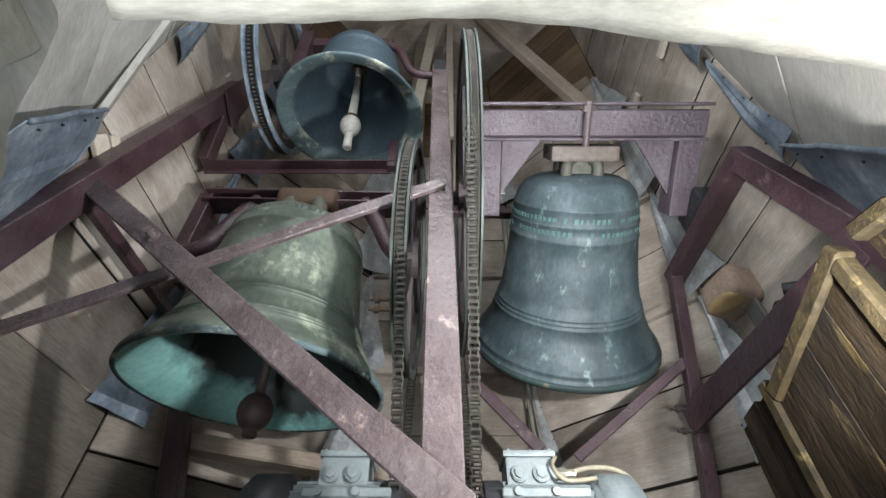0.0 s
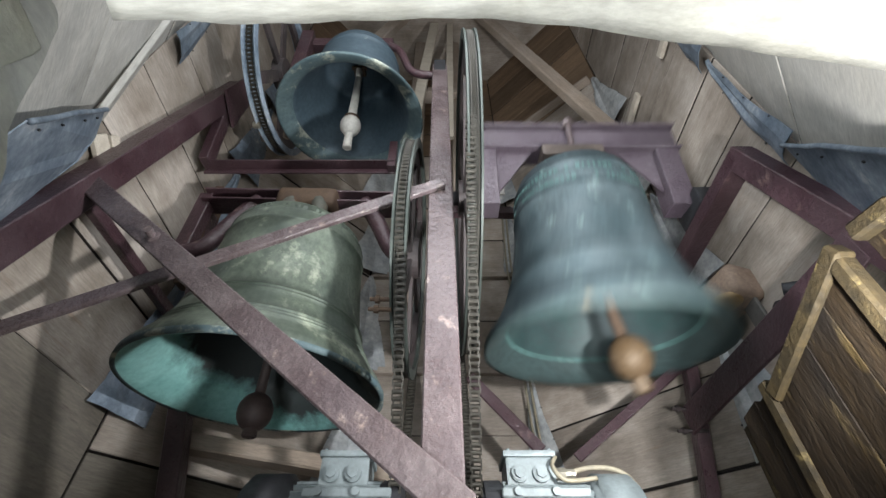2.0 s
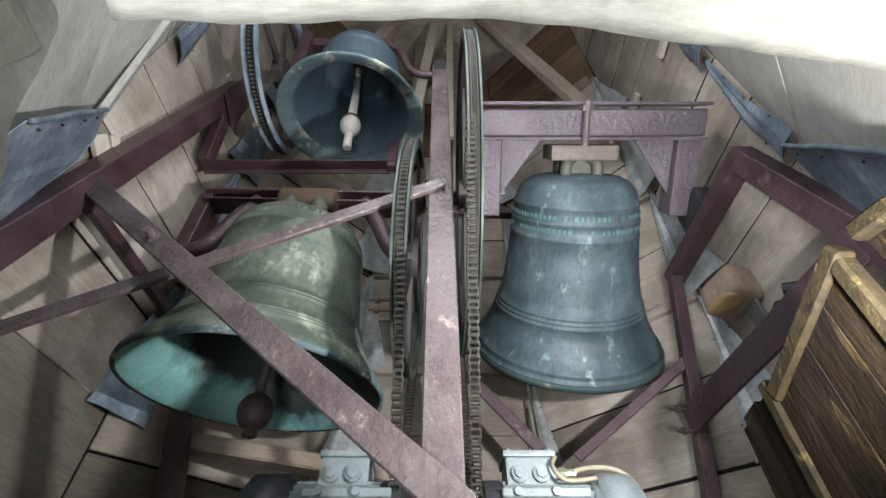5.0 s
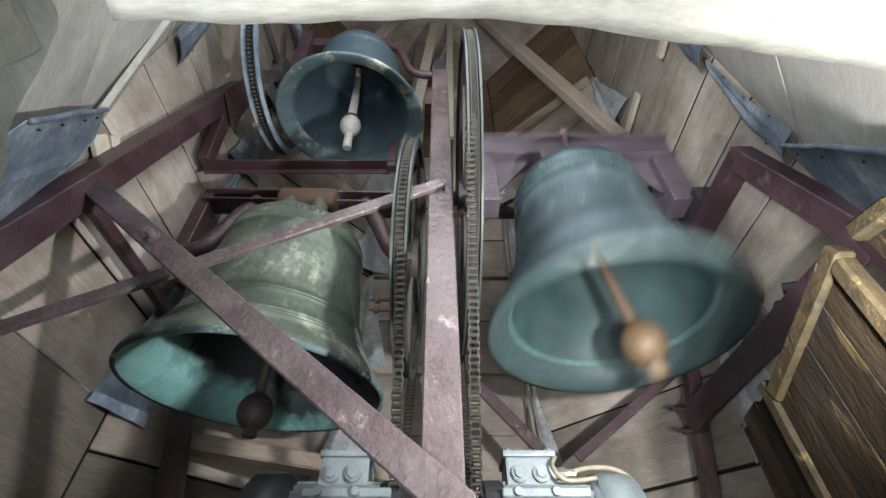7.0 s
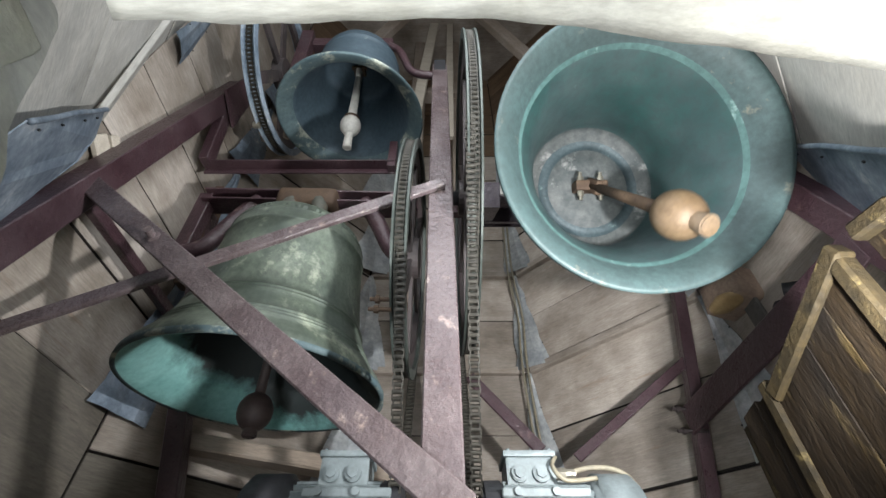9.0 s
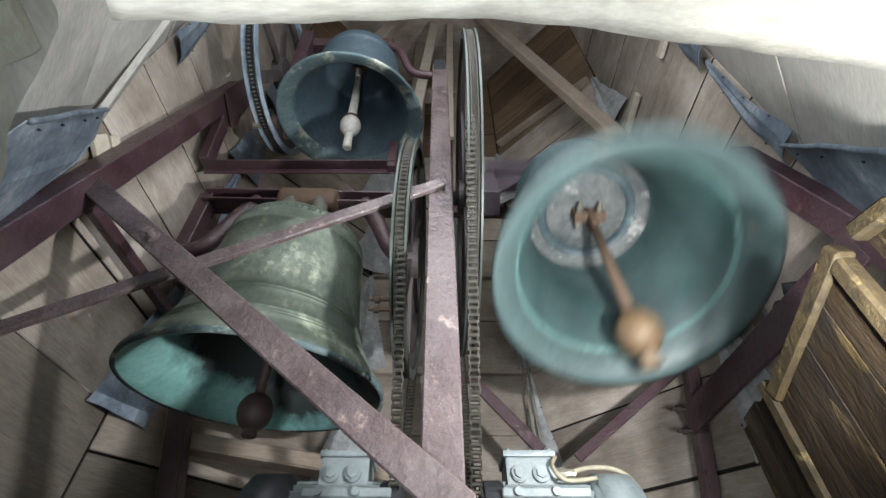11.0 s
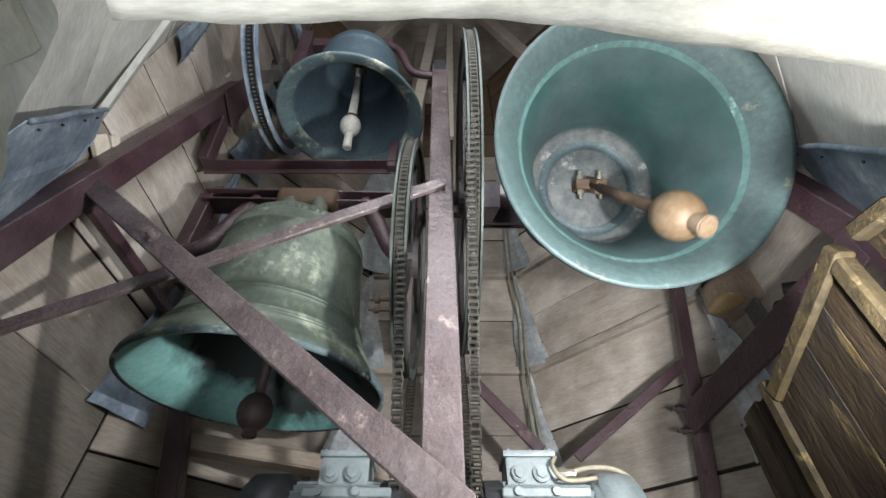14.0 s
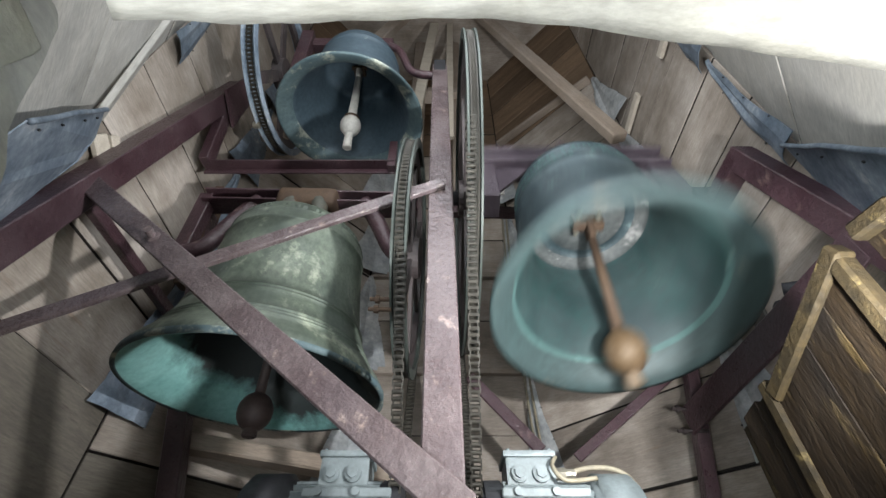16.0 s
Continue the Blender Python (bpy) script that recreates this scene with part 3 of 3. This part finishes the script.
def chain(name, pts, parent, pitch=0.0159, w=0.024, closed=False):
    """Roller chain through points in the y-z plane at one x."""
    p = [Vector(q) for q in pts]
    bm = bmesh.new()
    acc, k = 0.0, 0
    for a, b in zip(p, p[1:]):
        n = (b - a).length
        if closed:
            acc, n = 0.0, pitch * 1.0001
            b = a + (b - a).normalized() * n
        while acc < n:
            m, _ = along(a + (b - a) * (acc / n), a + (b - a) * min(1, (acc + pitch) / n), (1, 0, 0)) if (acc + pitch) / n < 1 else (None, 0)
            if m:
                off = w / 2 if k % 2 else w / 2 - 0.003
                for s in (-1, 1):
                    box(bm, pitch * 1.45, 0.011, 0.0025, m @ Matrix.Translation((0, 0, s * off)))
                cyl(bm, 0.0055, w, m @ Matrix.Translation((-pitch / 2, 0, 0)), 8)
            acc += pitch
            k += 1
        acc -= n
    ob = part(name, bm, M_CHAIN, parent, "oily steel roller chain")
    ob["kind"] = "stuff"
    return ob


def arc(x, cy, cz, r, a0, a1, n=60):
    return [(x, cy + r * math.cos(radians(a0 + (a1 - a0) * i / n)), cz + r * math.sin(radians(a0 + (a1 - a0) * i / n))) for i in range(n + 1)]


def clapper(parent, pivot, length, r, mats, tip=0.10, thick=0.30):
    c = new("clapper")
    c.parent = parent
    c.location = pivot
    bm = bmesh.new()
    cyl(bm, r * thick, length * 0.9, Matrix.Translation((0, 0, -length * 0.45)), 16, r * thick * 0.7)
    box(bm, 0.022, 0.05, 0.07, Matrix.Translation((0, 0, -0.02)), 0.006, 2)
    part("clapper_shaft", bm, mats[0], c, "", True)
    bm = bmesh.new()
    ball(bm, r, Matrix.Translation((0, 0, -length)) @ Matrix.Diagonal((1, 1, 1.12, 1)))
    part("clapper_ball", bm, mats[1], c, "", True)
    bm = bmesh.new()
    cyl(bm, r * 0.42, tip, Matrix.Translation((0, 0, -length - r - tip / 2 + 0.02)), 20, r * 0.36, 0.004)
    part("clapper_tip", bm, mats[1], c)
    return c


def crown(parent, z0, z1, r, thick=0.03):
    """Bronze loops on the shoulder and an iron clamp above."""
    for i in range(4):
        a = math.pi / 4 + i * math.pi / 2
        tube("crown_loop", [(r * math.cos(a) * u, r * math.sin(a) * u, z) for u, z in
                            ((0.9, z0 - 0.02), (1.05, z0 + 0.3 * (z1 - z0)), (0.9, z0 + 0.75 * (z1 - z0)), (0.35, z1 - 0.01))], thick, M_CROWN, parent)


# swinging bell: its origin is on its axle
AXR = (0.516, 1.134, 1.37)
BR = thing("swinging_bell", pose(*AXR), "blue-green bronze bell swinging on a purple steel yoke", "bell")
bell_mesh(BR, 0.77, 0.94, 0.62, [M_BRONZE_R, M_BRONZE_R_IN, M_LIP_R, M_CROWN_IN, M_CRUST],
          [(0.03, 0.004), (0.055, 0.004), (0.205, 0.004), (0.222, 0.005), (0.24, 0.004), (0.53, 0.004), (0.59, 0.004), (0.65, 0.005)], swell=0.04, inner=INN_STEP)
beam("yoke_beam", (-0.40, 0, 0.285), (0.452, 0, 0.285), 0.085, 0.098, M_YOKE, BR, label="purple-painted steel yoke beam", bevel=0.006)
for z in (0.228, 0.352):
    beam("yoke_flange", (-0.405, -0.004, z), (0.457, -0.004, z), 0.115, 0.012, M_YOKE, BR)
for sx in (-1, 1):
    x = 0.397 if sx > 0 else -0.345
    beam("yoke_arm", (x, 0, -0.06), (x, 0, 0.23), 0.10, 0.09, M_YOKE, BR, up=(1, 0, 0), label="purple yoke arm")
    plate("yoke_gusset", [(x - sx * 0.05, -0.02, 0.23), (x - sx * 0.20, -0.02, 0.23), (x - sx * 0.05, -0.02, 0.02)], (0, 1, 0), 0.012, M_YOKE, BR)
    bm = bmesh.new()
    cyl(bm, 0.028, 0.16, pose(x + sx * 0.06, 0, 0, 0, 90, 0))
    part("axle_stub", bm, M_DARK, BR, "", True)
crown(BR, 0.09, 0.165, 0.08, 0.022)
bm = bmesh.new()
box(bm, 0.245, 0.16, 0.055, Matrix.Translation((0, -0.01, 0.178)), 0.010, 2)
part("crown_clamp", bm, M_CLAMP, BR, "worn iron clamp")
bm = bmesh.new()
cyl(bm, 0.012, 0.20, Matrix.Translation((0.0, -0.075, 0.26)))
cyl(bm, 0.022, 0.02, Matrix.Translation((0.0, -0.075, 0.335)), 6)
part("clamp_bolt", bm, M_PINK, BR)
bm = bmesh.new()
box(bm, 0.13, 0.09, 0.13, Matrix.Translation((0, 0, 0.10)), 0.02, 2)
part("crown_block", bm, M_CROWN, BR, "patinated crown of the bell", True)
bm = bmesh.new()
box(bm, 0.11, 0.035, 0.07, Matrix.Translation((0.0, 0, -0.172)), 0.006, 2)
part("clapper_hanger", bm, M_RUST, BR)
for x, y in ((-0.035, -0.025), (0.035, -0.025), (-0.035, 0.025), (0.035, 0.025)):
    bm = bmesh.new()
    cyl(bm, 0.012, 0.018, pose(x, y, -0.185, 90, 0, 0), 6)
    cyl(bm, 0.007, 0.03, pose(x, y * 1.4, -0.185, 90, 0, 0), 8)
    part("hanger_bolt", bm, M_BRASS, BR)


def relief_band(parent, d, h, drop, zs, a0, a1, step, material, name):
    """Rows of small raised bars round the bell, like worn lettering."""
    k = h / 0.768
    rnd = random.Random(len(name))
    bm = bmesh.new()
    for zn, bh in zs:
        r0 = next(p[0] + (q[0] - p[0]) * (zn - p[1]) / (q[1] - p[1]) for p, q in zip(OUT, OUT[1:]) if p[1] <= zn <= q[1])
        a = a0
        while a < a1:
            w = rnd.uniform(0.35, 0.8) * step
            if rnd.random() < 0.88:
                box(bm, 0.004, r0 * d * radians(w), bh * d * rnd.uniform(0.75, 1.0), pose(0, 0, zn * d * k - drop, 0, 0, a) @ Matrix.Translation((r0 * d, 0, 0)))
            a += step
    part(name, bm, material, parent)["kind"] = "stuff"


relief_band(BR, 0.77 * 1.04, 0.94 / 1.04, 0.62, ((0.615, 0.022), (0.565, 0.022)), 0, 360, 4.5, M_CRUST, "worn_lettering")
wheel(BR, 0.085 - AXR[0], 0.60, 0.042)
CLR = clapper(BR, (0, 0, -0.195), 0.455, 0.066, [M_RUST, M_CLAP], 0.065)

# large resting bell
AXL = (-0.505, 1.134, 1.065)
BL = thing("large_bell", pose(*AXL, 5.5, 2, 0), "large grey-green bronze bell at rest, turquoise inside", "bell")
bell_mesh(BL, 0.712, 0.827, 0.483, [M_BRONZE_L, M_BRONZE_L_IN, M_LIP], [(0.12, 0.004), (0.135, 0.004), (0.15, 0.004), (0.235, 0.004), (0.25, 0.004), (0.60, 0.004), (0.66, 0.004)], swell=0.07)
beam("yoke_beam", (-0.40, 0, 0.25), (0.40, 0, 0.25), 0.09, 0.055, M_MAROON, BL, shape="channel")
for x in (-0.40,):
    beam("yoke_arm", (x, 0, -0.05), (x, 0, 0.27), 0.05, 0.05, M_MAROON, BL, up=(1, 0, 0))
crown(BL, 0.08, 0.24, 0.08)
relief_band(BL, 0.712 * 1.07, 0.827 / 1.07, 0.483, ((0.675, 0.014),), 0, 360, 5, M_BRONZE_L, "relief_band")
wheel(BL, -0.105 - AXL[0], 0.40, 0.042)
CLL = clapper(BL, (0, 0, -0.03), 0.515, 0.046, [M_OLD_IRON, M_OLD_IRON], 0.04)
CLL.rotation_euler = (radians(-3), radians(-3), 0)
bm = bmesh.new()
box(bm, 0.22, 0.15, 0.09, Matrix.Translation((0, 0, 0.225)), 0.035, 3)
part("crown_clamp", bm, M_RUST, BL, "brown iron saddle over the crown", True)
for sx in (-1, 1):
    tube("crank_arm", [(sx * 0.20, 0.0, 0.26), (sx * 0.26, 0.0, 0.16), (sx * 0.33, 0.0, 0.03), (sx * 0.40, 0.0, 0.0)], 0.03, M_MAROON, BL)

for dz in (-0.335, -0.305):
    bm = bmesh.new()
    cyl(bm, 0.006, 0.06, pose(0.355, -0.22, dz, 0, 90, 0), 8)
    cyl(bm, 0.011, 0.012, pose(0.345, -0.22, dz, 0, 90, 0), 6)
    part("stud", bm, M_RUST, BL)

# small bell above
BS = thing("small_bell", pose(-0.39, 0.95, 2.05, 8, 0, 0), "small slate-blue bronze bell with a white clapper", "bell")
bell_mesh(BS, 0.61, 0.755, 0.335, [M_BRONZE_S, M_BRONZE_S, M_LIP, M_BRONZE_S], [(0.13, 0.006), (0.6, 0.006)])
CLS = clapper(BS, (0, 0, 0.03), 0.345, 0.045, [M_WHITE_CLAP, M_WHITE_CLAP], 0.10, 0.44)
CLS.rotation_euler = (radians(8), radians(2), 0)
wheel(BS, -0.36, 0.372, 0.056, M_ZINC)
bm = bmesh.new()
cyl(bm, 0.015, 0.03, pose(-0.39, 0, -0.365, 0, 90, 0), 12, None, 0.003)
part("rim_bolt", bm, M_BRASS, BS, "shiny bolt")
beam("yoke_beam", (-0.26, 0.02, 0.27), (0.14, 0.02, 0.27), 0.06, 0.06, M_MAROON, BS)
beam("yoke_arm", (-0.29, 0, 0.0), (-0.29, 0, 0.34), 0.06, 0.06, M_MAROON, BS, up=(1, 0, 0))
tube("crank_arm", [(0.12, 0, 0.25), (0.18, 0, 0.19), (0.23, 0, 0.05), (0.28, 0, 0.0), (0.37, 0, -0.01)], 0.019, M_MAROON, BS)
crown(BS, 0.12, 0.25, 0.06)
bm = bmesh.new()
box(bm, 0.055, 0.05, 0.09, Matrix.Translation((0, 0, 0.06)), 0.006, 2)
cyl(bm, 0.014, 0.07, pose(0, -0.01, 0.04, 0, 90, 0), 10)
part("clapper_hanger", bm, M_RUST, BS, "rusty iron clapper hanger")
bm = bmesh.new()
lathe(bm, [(0.0165, 0.036), (0.030, 0.036), (0.034, 0.046), (0.0165, 0.054)], 20, True)
rust = part("rust_collar", bm, M_RUST, CLS, "rust round the shaft's foot", True)
rust.location = (0, 0, -0.345)


# chain strands from the wheels to the motors
def strand(x, cy, cz, r):
    sy, sz, sr = 1.15, 0.25, 0.05
    d = math.hypot(sy - cy, sz - cz)
    a = math.degrees(math.asin((r - sr) / d))
    for s, base in ((-1, 180 + a), (1, -a)):
        p = [(x, cy + r * math.cos(radians(base)), cz + r * math.sin(radians(base))),
             (x, sy + sr * math.cos(radians(base)), sz + sr * math.sin(radians(base)))]
        c = chain("drive_chain", p, None)
        tagged(c, "oily steel roller chain from wheel to motor", "chain", "drive chains", "stuff")


strand(0.072, AXR[1], AXR[2], 0.588)
strand(-0.105, AXL[1], AXL[2], 0.388)
chain("chain", arc(0.085 - AXR[0], 0, 0, 0.589, 0, 360, 232), BR, closed=True)
chain("chain", arc(-0.105 - AXL[0], 0, 0, 0.389, 0, 360, 153), BL, closed=True)
chain("chain", arc(-0.36, 0, 0, 0.361, 0, 360, 142), BS, closed=True)


# ---- motors ----
def motor(x, s):
    T = thing("drive_motor", pose(x, 1.15, 0.232), "grey finned electric drive motor with a terminal box", "motor", "drive motors")
    bm = bmesh.new()
    cyl(bm, 0.094, 0.20, pose(s * 0.02, 0, 0, 0, 90, 0), 40)
    fins = bmesh.new()
    for k in range(28):
        box(fins, 0.19, 0.004, 0.02, pose(s * 0.02, 0, 0, 360 / 28 * k, 0, 0) @ Matrix.Translation((0, 0, 0.101)))
    part("motor_body", bm, M_MOTOR, T)
    part("finned_casing", fins, M_MOTOR, T)["kind"] = "stuff"
    bm = bmesh.new()
    cyl(bm, 0.126, 0.10, pose(s * 0.17, 0, 0, 0, 90, 0), 40, None, 0.012)
    part("fan_cover", bm, M_MOTOR if s > 0 else M_DARK, T, "", True)
    bm = bmesh.new()
    cyl(bm, 0.112, 0.05, pose(-s * 0.10, 0, 0, 0, 90, 0), 40, None, 0.006)
    part("end_shield", bm, M_DARK, T)
    bm = bmesh.new()
    box(bm, 0.112, 0.10, 0.070, Matrix.Translation((-0.01, -0.01, 0.115)), 0.006, 2)
    part("terminal_box", bm, M_MOTOR, T)
    bm = bmesh.new()
    box(bm, 0.122, 0.11, 0.014, Matrix.Translation((-0.01, -0.01, 0.157)), 0.004, 2)
    for dx in (-0.058, 0.038):
        for dy in (-0.055, 0.035):
            cyl(bm, 0.005, 0.008, Matrix.Translation((dx, dy, 0.165)), 8)
    part("box_lid", bm, M_MOTOR, T)
    for dx in (-0.037, 0.012):
        bm = bmesh.new()
        cyl(bm, 0.019, 0.012, pose(dx, -0.064, 0.112, 90, 0, 0), 24, None, 0.002)
        cyl(bm, 0.012, 0.008, pose(dx, -0.072, 0.112, 90, 0, 0), 6)
        part("blanking_plug", bm, M_MOTOR, T)
    bm = bmesh.new()
    box(bm, 0.19, 0.03, 0.02, Matrix.Translation((0.01, -0.092, 0.062)), 0.003)
    for dx in (-0.05, 0.03):
        cyl(bm, 0.009, 0.012, pose(dx, -0.11, 0.062, 90, 0, 0), 10)
    part("foot_rail", bm, M_MOTOR, T)
    bm = bmesh.new()
    cyl(bm, 0.05, 0.012, pose(-s * 0.125, 0, 0, 0, 90, 0), 18)
    part("sprocket", bm, M_DARK, T)
    if s > 0:
        bm = bmesh.new()
        cyl(bm, 0.014, 0.035, pose(0.06, -0.02, 0.125, 0, 90, 0), 6)
        cyl(bm, 0.011, 0.03, pose(0.085, -0.02, 0.125, 0, 90, 0), 12)
        part("cable_gland", bm, M_BRASS, T)
        tube("cable", [(0.08, -0.02, 0.125), (0.13, -0.03, 0.135), (0.19, -0.04, 0.128), (0.225, -0.05, 0.09), (0.235, -0.05, 0.02), (0.24, -0.03, -0.2)], 0.006, M_CABLE, T, "beige cable")
        tube("cable", [(0.05, -0.06, 0.15), (0.035, -0.085, 0.12), (0.06, -0.09, 0.09), (0.13, -0.08, 0.098)], 0.005, M_CABLE, T, "beige cable")
    return T


motor(0.21, 1)
motor(-0.215, -1)
for x in (0.24, -0.25):
    bm = bmesh.new()
    box(bm, 0.5 if x > 0 else 0.48, 0.22, 0.07, Matrix.Translation((x, 1.15, 0.075)), 0.006)
    box(bm, 0.08, 0.12, 0.65, Matrix.Translation((x, 1.15, -0.235)))
    tagged(part("motor_bracket", bm, M_MAROON), "maroon steel bracket under a motor", "bracket", "motor brackets")


# ---- wooden shutter ----
S = thing("shutter", pose(0.60, 0.0, 0.0), "dark-stained wooden shutter with an ochre worn frame, standing open", "shutter")


def shutter_board(y0, y1, za, zb, x=0.012):
    bm = bmesh.new()
    v = [bm.verts.new(p) for p in ((0, y0, -0.45), (0, y1, -0.45), (0, y1, zb), (0, y0, za))]
    f = bm.faces.new(v)
    g = bmesh.ops.extrude_face_region(bm, geom=[f])
    for q in g["geom"]:
        if isinstance(q, bmesh.types.BMVert):
            q.co.x += 0.022
    bmesh.ops.bevel(bm, geom=list(bm.edges), offset=0.0012, segments=1, affect="EDGES")
    ob = part("board", bm, M_SHUTTER, S)
    ob.location.x = x


for y0 in (0.50, 0.57, 0.64, 0.71):
    shutter_board(y0 + 0.0005, y0 + 0.0695, 0.465 - (y0 - 0.49) * 0.375, 0.465 - (y0 - 0.42) * 0.375, -0.007 + 0.0007 * (int(y0 * 100) % 3))
for y0 in (0.775, 0.83):
    shutter_board(y0 + 0.0005, y0 + 0.0545, 0.395, 0.385, 0.0)
beam("top_rail", (0.0, 0.49, 0.475), (0.0, 0.765, 0.372), 0.032, 0.034, M_FRAME, S, bevel=0.005)
beam("stile", (0.0, 0.505, 0.46), (0.0, 0.505, -0.45), 0.03, 0.03, M_FRAME, S, up=(0, 1, 0), bevel=0.005)
beam("stile", (-0.002, 0.775, 0.405), (0.005, 0.775, -0.45), 0.025, 0.028, M_FRAME, S, up=(0, 1, 0), bevel=0.005)
beam("edge_strip", (0.02, 0.90, 0.375), (0.02, 0.90, -0.45), 0.03, 0.022, M_FRAME, S, up=(0, 1, 0), bevel=0.005)
beam("edge_strip", (0.03, 0.40, 0.475), (0.03, 0.475, 0.49), 0.045, 0.03, M_FRAME, S, bevel=0.005)
shutter_board(0.40, 0.475, 0.46, 0.475, 0.03)
beam("diagonal_rail", (-0.02, 0.40, 0.02), (-0.02, 0.62, 0.16), 0.03, 0.05, M_FRAME, S, bevel=0.005)

# block and clamp on the east wall
bm = bmesh.new()
box(bm, 0.12, 0.17, 0.13, Matrix(), 0.035, 3)
ob = part("wall_block", bm, M_FOAM, None, "", True)
ob.matrix_world = pose(1.02, 1.26, 1.00, 0, 10, 12)
tagged(ob, "rounded tan block with orange stains on the wall", "block")
bm = bmesh.new()
ball(bm, 0.05, Matrix.Diagonal((0.9, 1.3, 0.5, 1)))
for v in bm.verts:
    v.co += noise.noise_vector(v.co * 18) * 0.012
lump = part("orange_lump", bm, M_ORANGE, ob, "orange hardened drip", True)
lump.location = (-0.03, 0.0, -0.055)
tube_ob = tube("wall_clamp", [(0.98, 1.02, 0.82), (1.03, 0.99, 0.80), (1.05, 1.05, 0.78), (1.05, 1.14, 0.85)], 0.022, M_DARK, None)
tagged(tube_ob, "dark iron clamp fixed to the wall boards", "clamp")

# laths and a white tag on the walls
for a, b, w in (((-1.045, 0.742, 1.20), (-1.045, 0.86, 1.135), 0.06), ((-1.04, 0.775, 1.245), (-1.04, 0.885, 1.175), 0.035), ((1.05, 1.40, 2.27), (1.05, 1.17, 2.29), 0.05), ((1.05, 0.84, 2.20), (1.05, 0.93, 2.19), 0.05)):
    T = beam("lath", a, b, 0.02, w, M_LATH, None, bevel=0.003)
    tagged(T, "short pale wooden lath nailed to the wall", "lath", "wall laths")
bm = bmesh.new()
box(bm, 0.07, 0.015, 0.07, Matrix.Translation((0.267, 1.40, 1.755)), 0.004)
box(bm, 0.03, 0.03, 0.12, Matrix.Translation((0.23, 1.41, 1.72)), 0.004)
tagged(part("white_bracket", bm, M_WHITE_CLAP), "small white painted bracket behind the wheel", "bracket")
beam("bracket_rail", (-0.02, 1.42, 1.62), (0.62, 1.42, 1.60), 0.04, 0.05, M_MAROON, F)

beam("clamp_plate", (1.045, 1.235, 0.97), (1.045, 1.225, 0.79), 0.07, 0.014, M_GREY_IRON, tube_ob, up=(1, 0, 0), label="grey iron plate")

# loose cables down the corner behind the bells
for dx in (0.0, 0.025):
    c = tube("cable", [(0.40 + dx, 2.04, 2.3), (0.385 + dx, 2.03, 1.8), (0.41 + dx, 2.04, 1.45), (0.395 + dx, 2.02, 1.1), (0.42 + dx, 2.03, 0.4)], 0.006, M_CABLE, None)
    tagged(c, "thin beige cable hanging along the corner", "cable", "corner cables")

# battens over the board joints of the back walls
for nm, a, b in (("north", CORNERS[3], CORNERS[4]), ("northeast", CORNERS[4], CORNERS[5])):
    for z in (1.15, 1.79):
        a3, b3 = Vector((*a, z)), Vector((*b, z))
        d = (b3 - a3).normalized()
        inw = Vector((d.y, -d.x, 0)) * 0.012
        T = beam("batten", a3 + d * 0.02 + inw, b3 - d * 0.02 + inw, 0.034, 0.038, M_BOARD, None)
        tagged(T, "thin wooden batten over a board joint", "batten", "wall battens")


# boards of the walls
def boards():
    rnd = random.Random(5)
    for k, (w, length) in enumerate(walls):
        pitch, z0 = (2 * PITCH, Z0 - PITCH) if k in (0, 6) else (PITCH, Z0 + 0.13 - PITCH) if k == 1 else (PITCH, Z0)
        n = int((ZT - z0) / pitch) + 1
        meshes = []
        for v in range(3):
            bm = bmesh.new()
            box(bm, length - 0.004, 0.028, pitch - 0.005 - 0.003 * v, Matrix(), 0.003)
            me = bpy.data.meshes.new("board")
            bm.to_mesh(me)
            bm.free()
            me.materials.append(M_GREY_BOARD if k == 0 else M_LIT_GREY_BOARD if k == 6 else M_BOARD)
            me.materials.append(M_BOARD_DARK)
            for f in me.polygons:
                f.material_index = 1 if abs(f.normal.z) > 0.8 else 0
            meshes.append(me)
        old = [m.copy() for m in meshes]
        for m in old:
            m.materials[0] = M_LOW_BOARD
        brown = [m.copy() for m in meshes]
        for m in brown:
            m.materials[0] = M_BROWN_BOARD
        for i in range(n):
            # the lowest boards of the three left-hand walls get a darker colour
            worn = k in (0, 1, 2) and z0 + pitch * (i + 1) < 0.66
            high = k in (2, 3, 4) and z0 + pitch * i > 3.05
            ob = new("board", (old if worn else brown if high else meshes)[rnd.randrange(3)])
            ob.parent = w
            ob.location = (0, 0.016 + rnd.uniform(-0.003, 0.003), z0 + pitch * (i + 0.5) + rnd.uniform(-0.002, 0.002))
            ob.rotation_euler = (0, rnd.uniform(-0.004, 0.004), math.pi if rnd.random() < 0.5 else 0)


boards()


# ---- swing ----
def motions():
    T, A, MEAN, PEAK = 1.65, 57.5, -3.5, 0.80
    rows, crows = [], []
    for i in range(161):
        t = i * 0.1
        p = 2 * math.pi * (t - PEAK) / T
        th = MEAN + A * math.cos(p)
        rel, side = -8.3 - 19 * math.cos(p - 0.4) - 13 * max(0.0, math.sin(p - 0.6)) ** 2, 7.4 + 4.2 * math.cos(p + 0.5)
        rows.append((t, pose(*AXR, -th, 0, 0)))
        crows.append((t, pose(0, 0, -0.195, -rel, -side, 0)))
    walk(BR, rows)
    walk(CLR, crows)


motions()
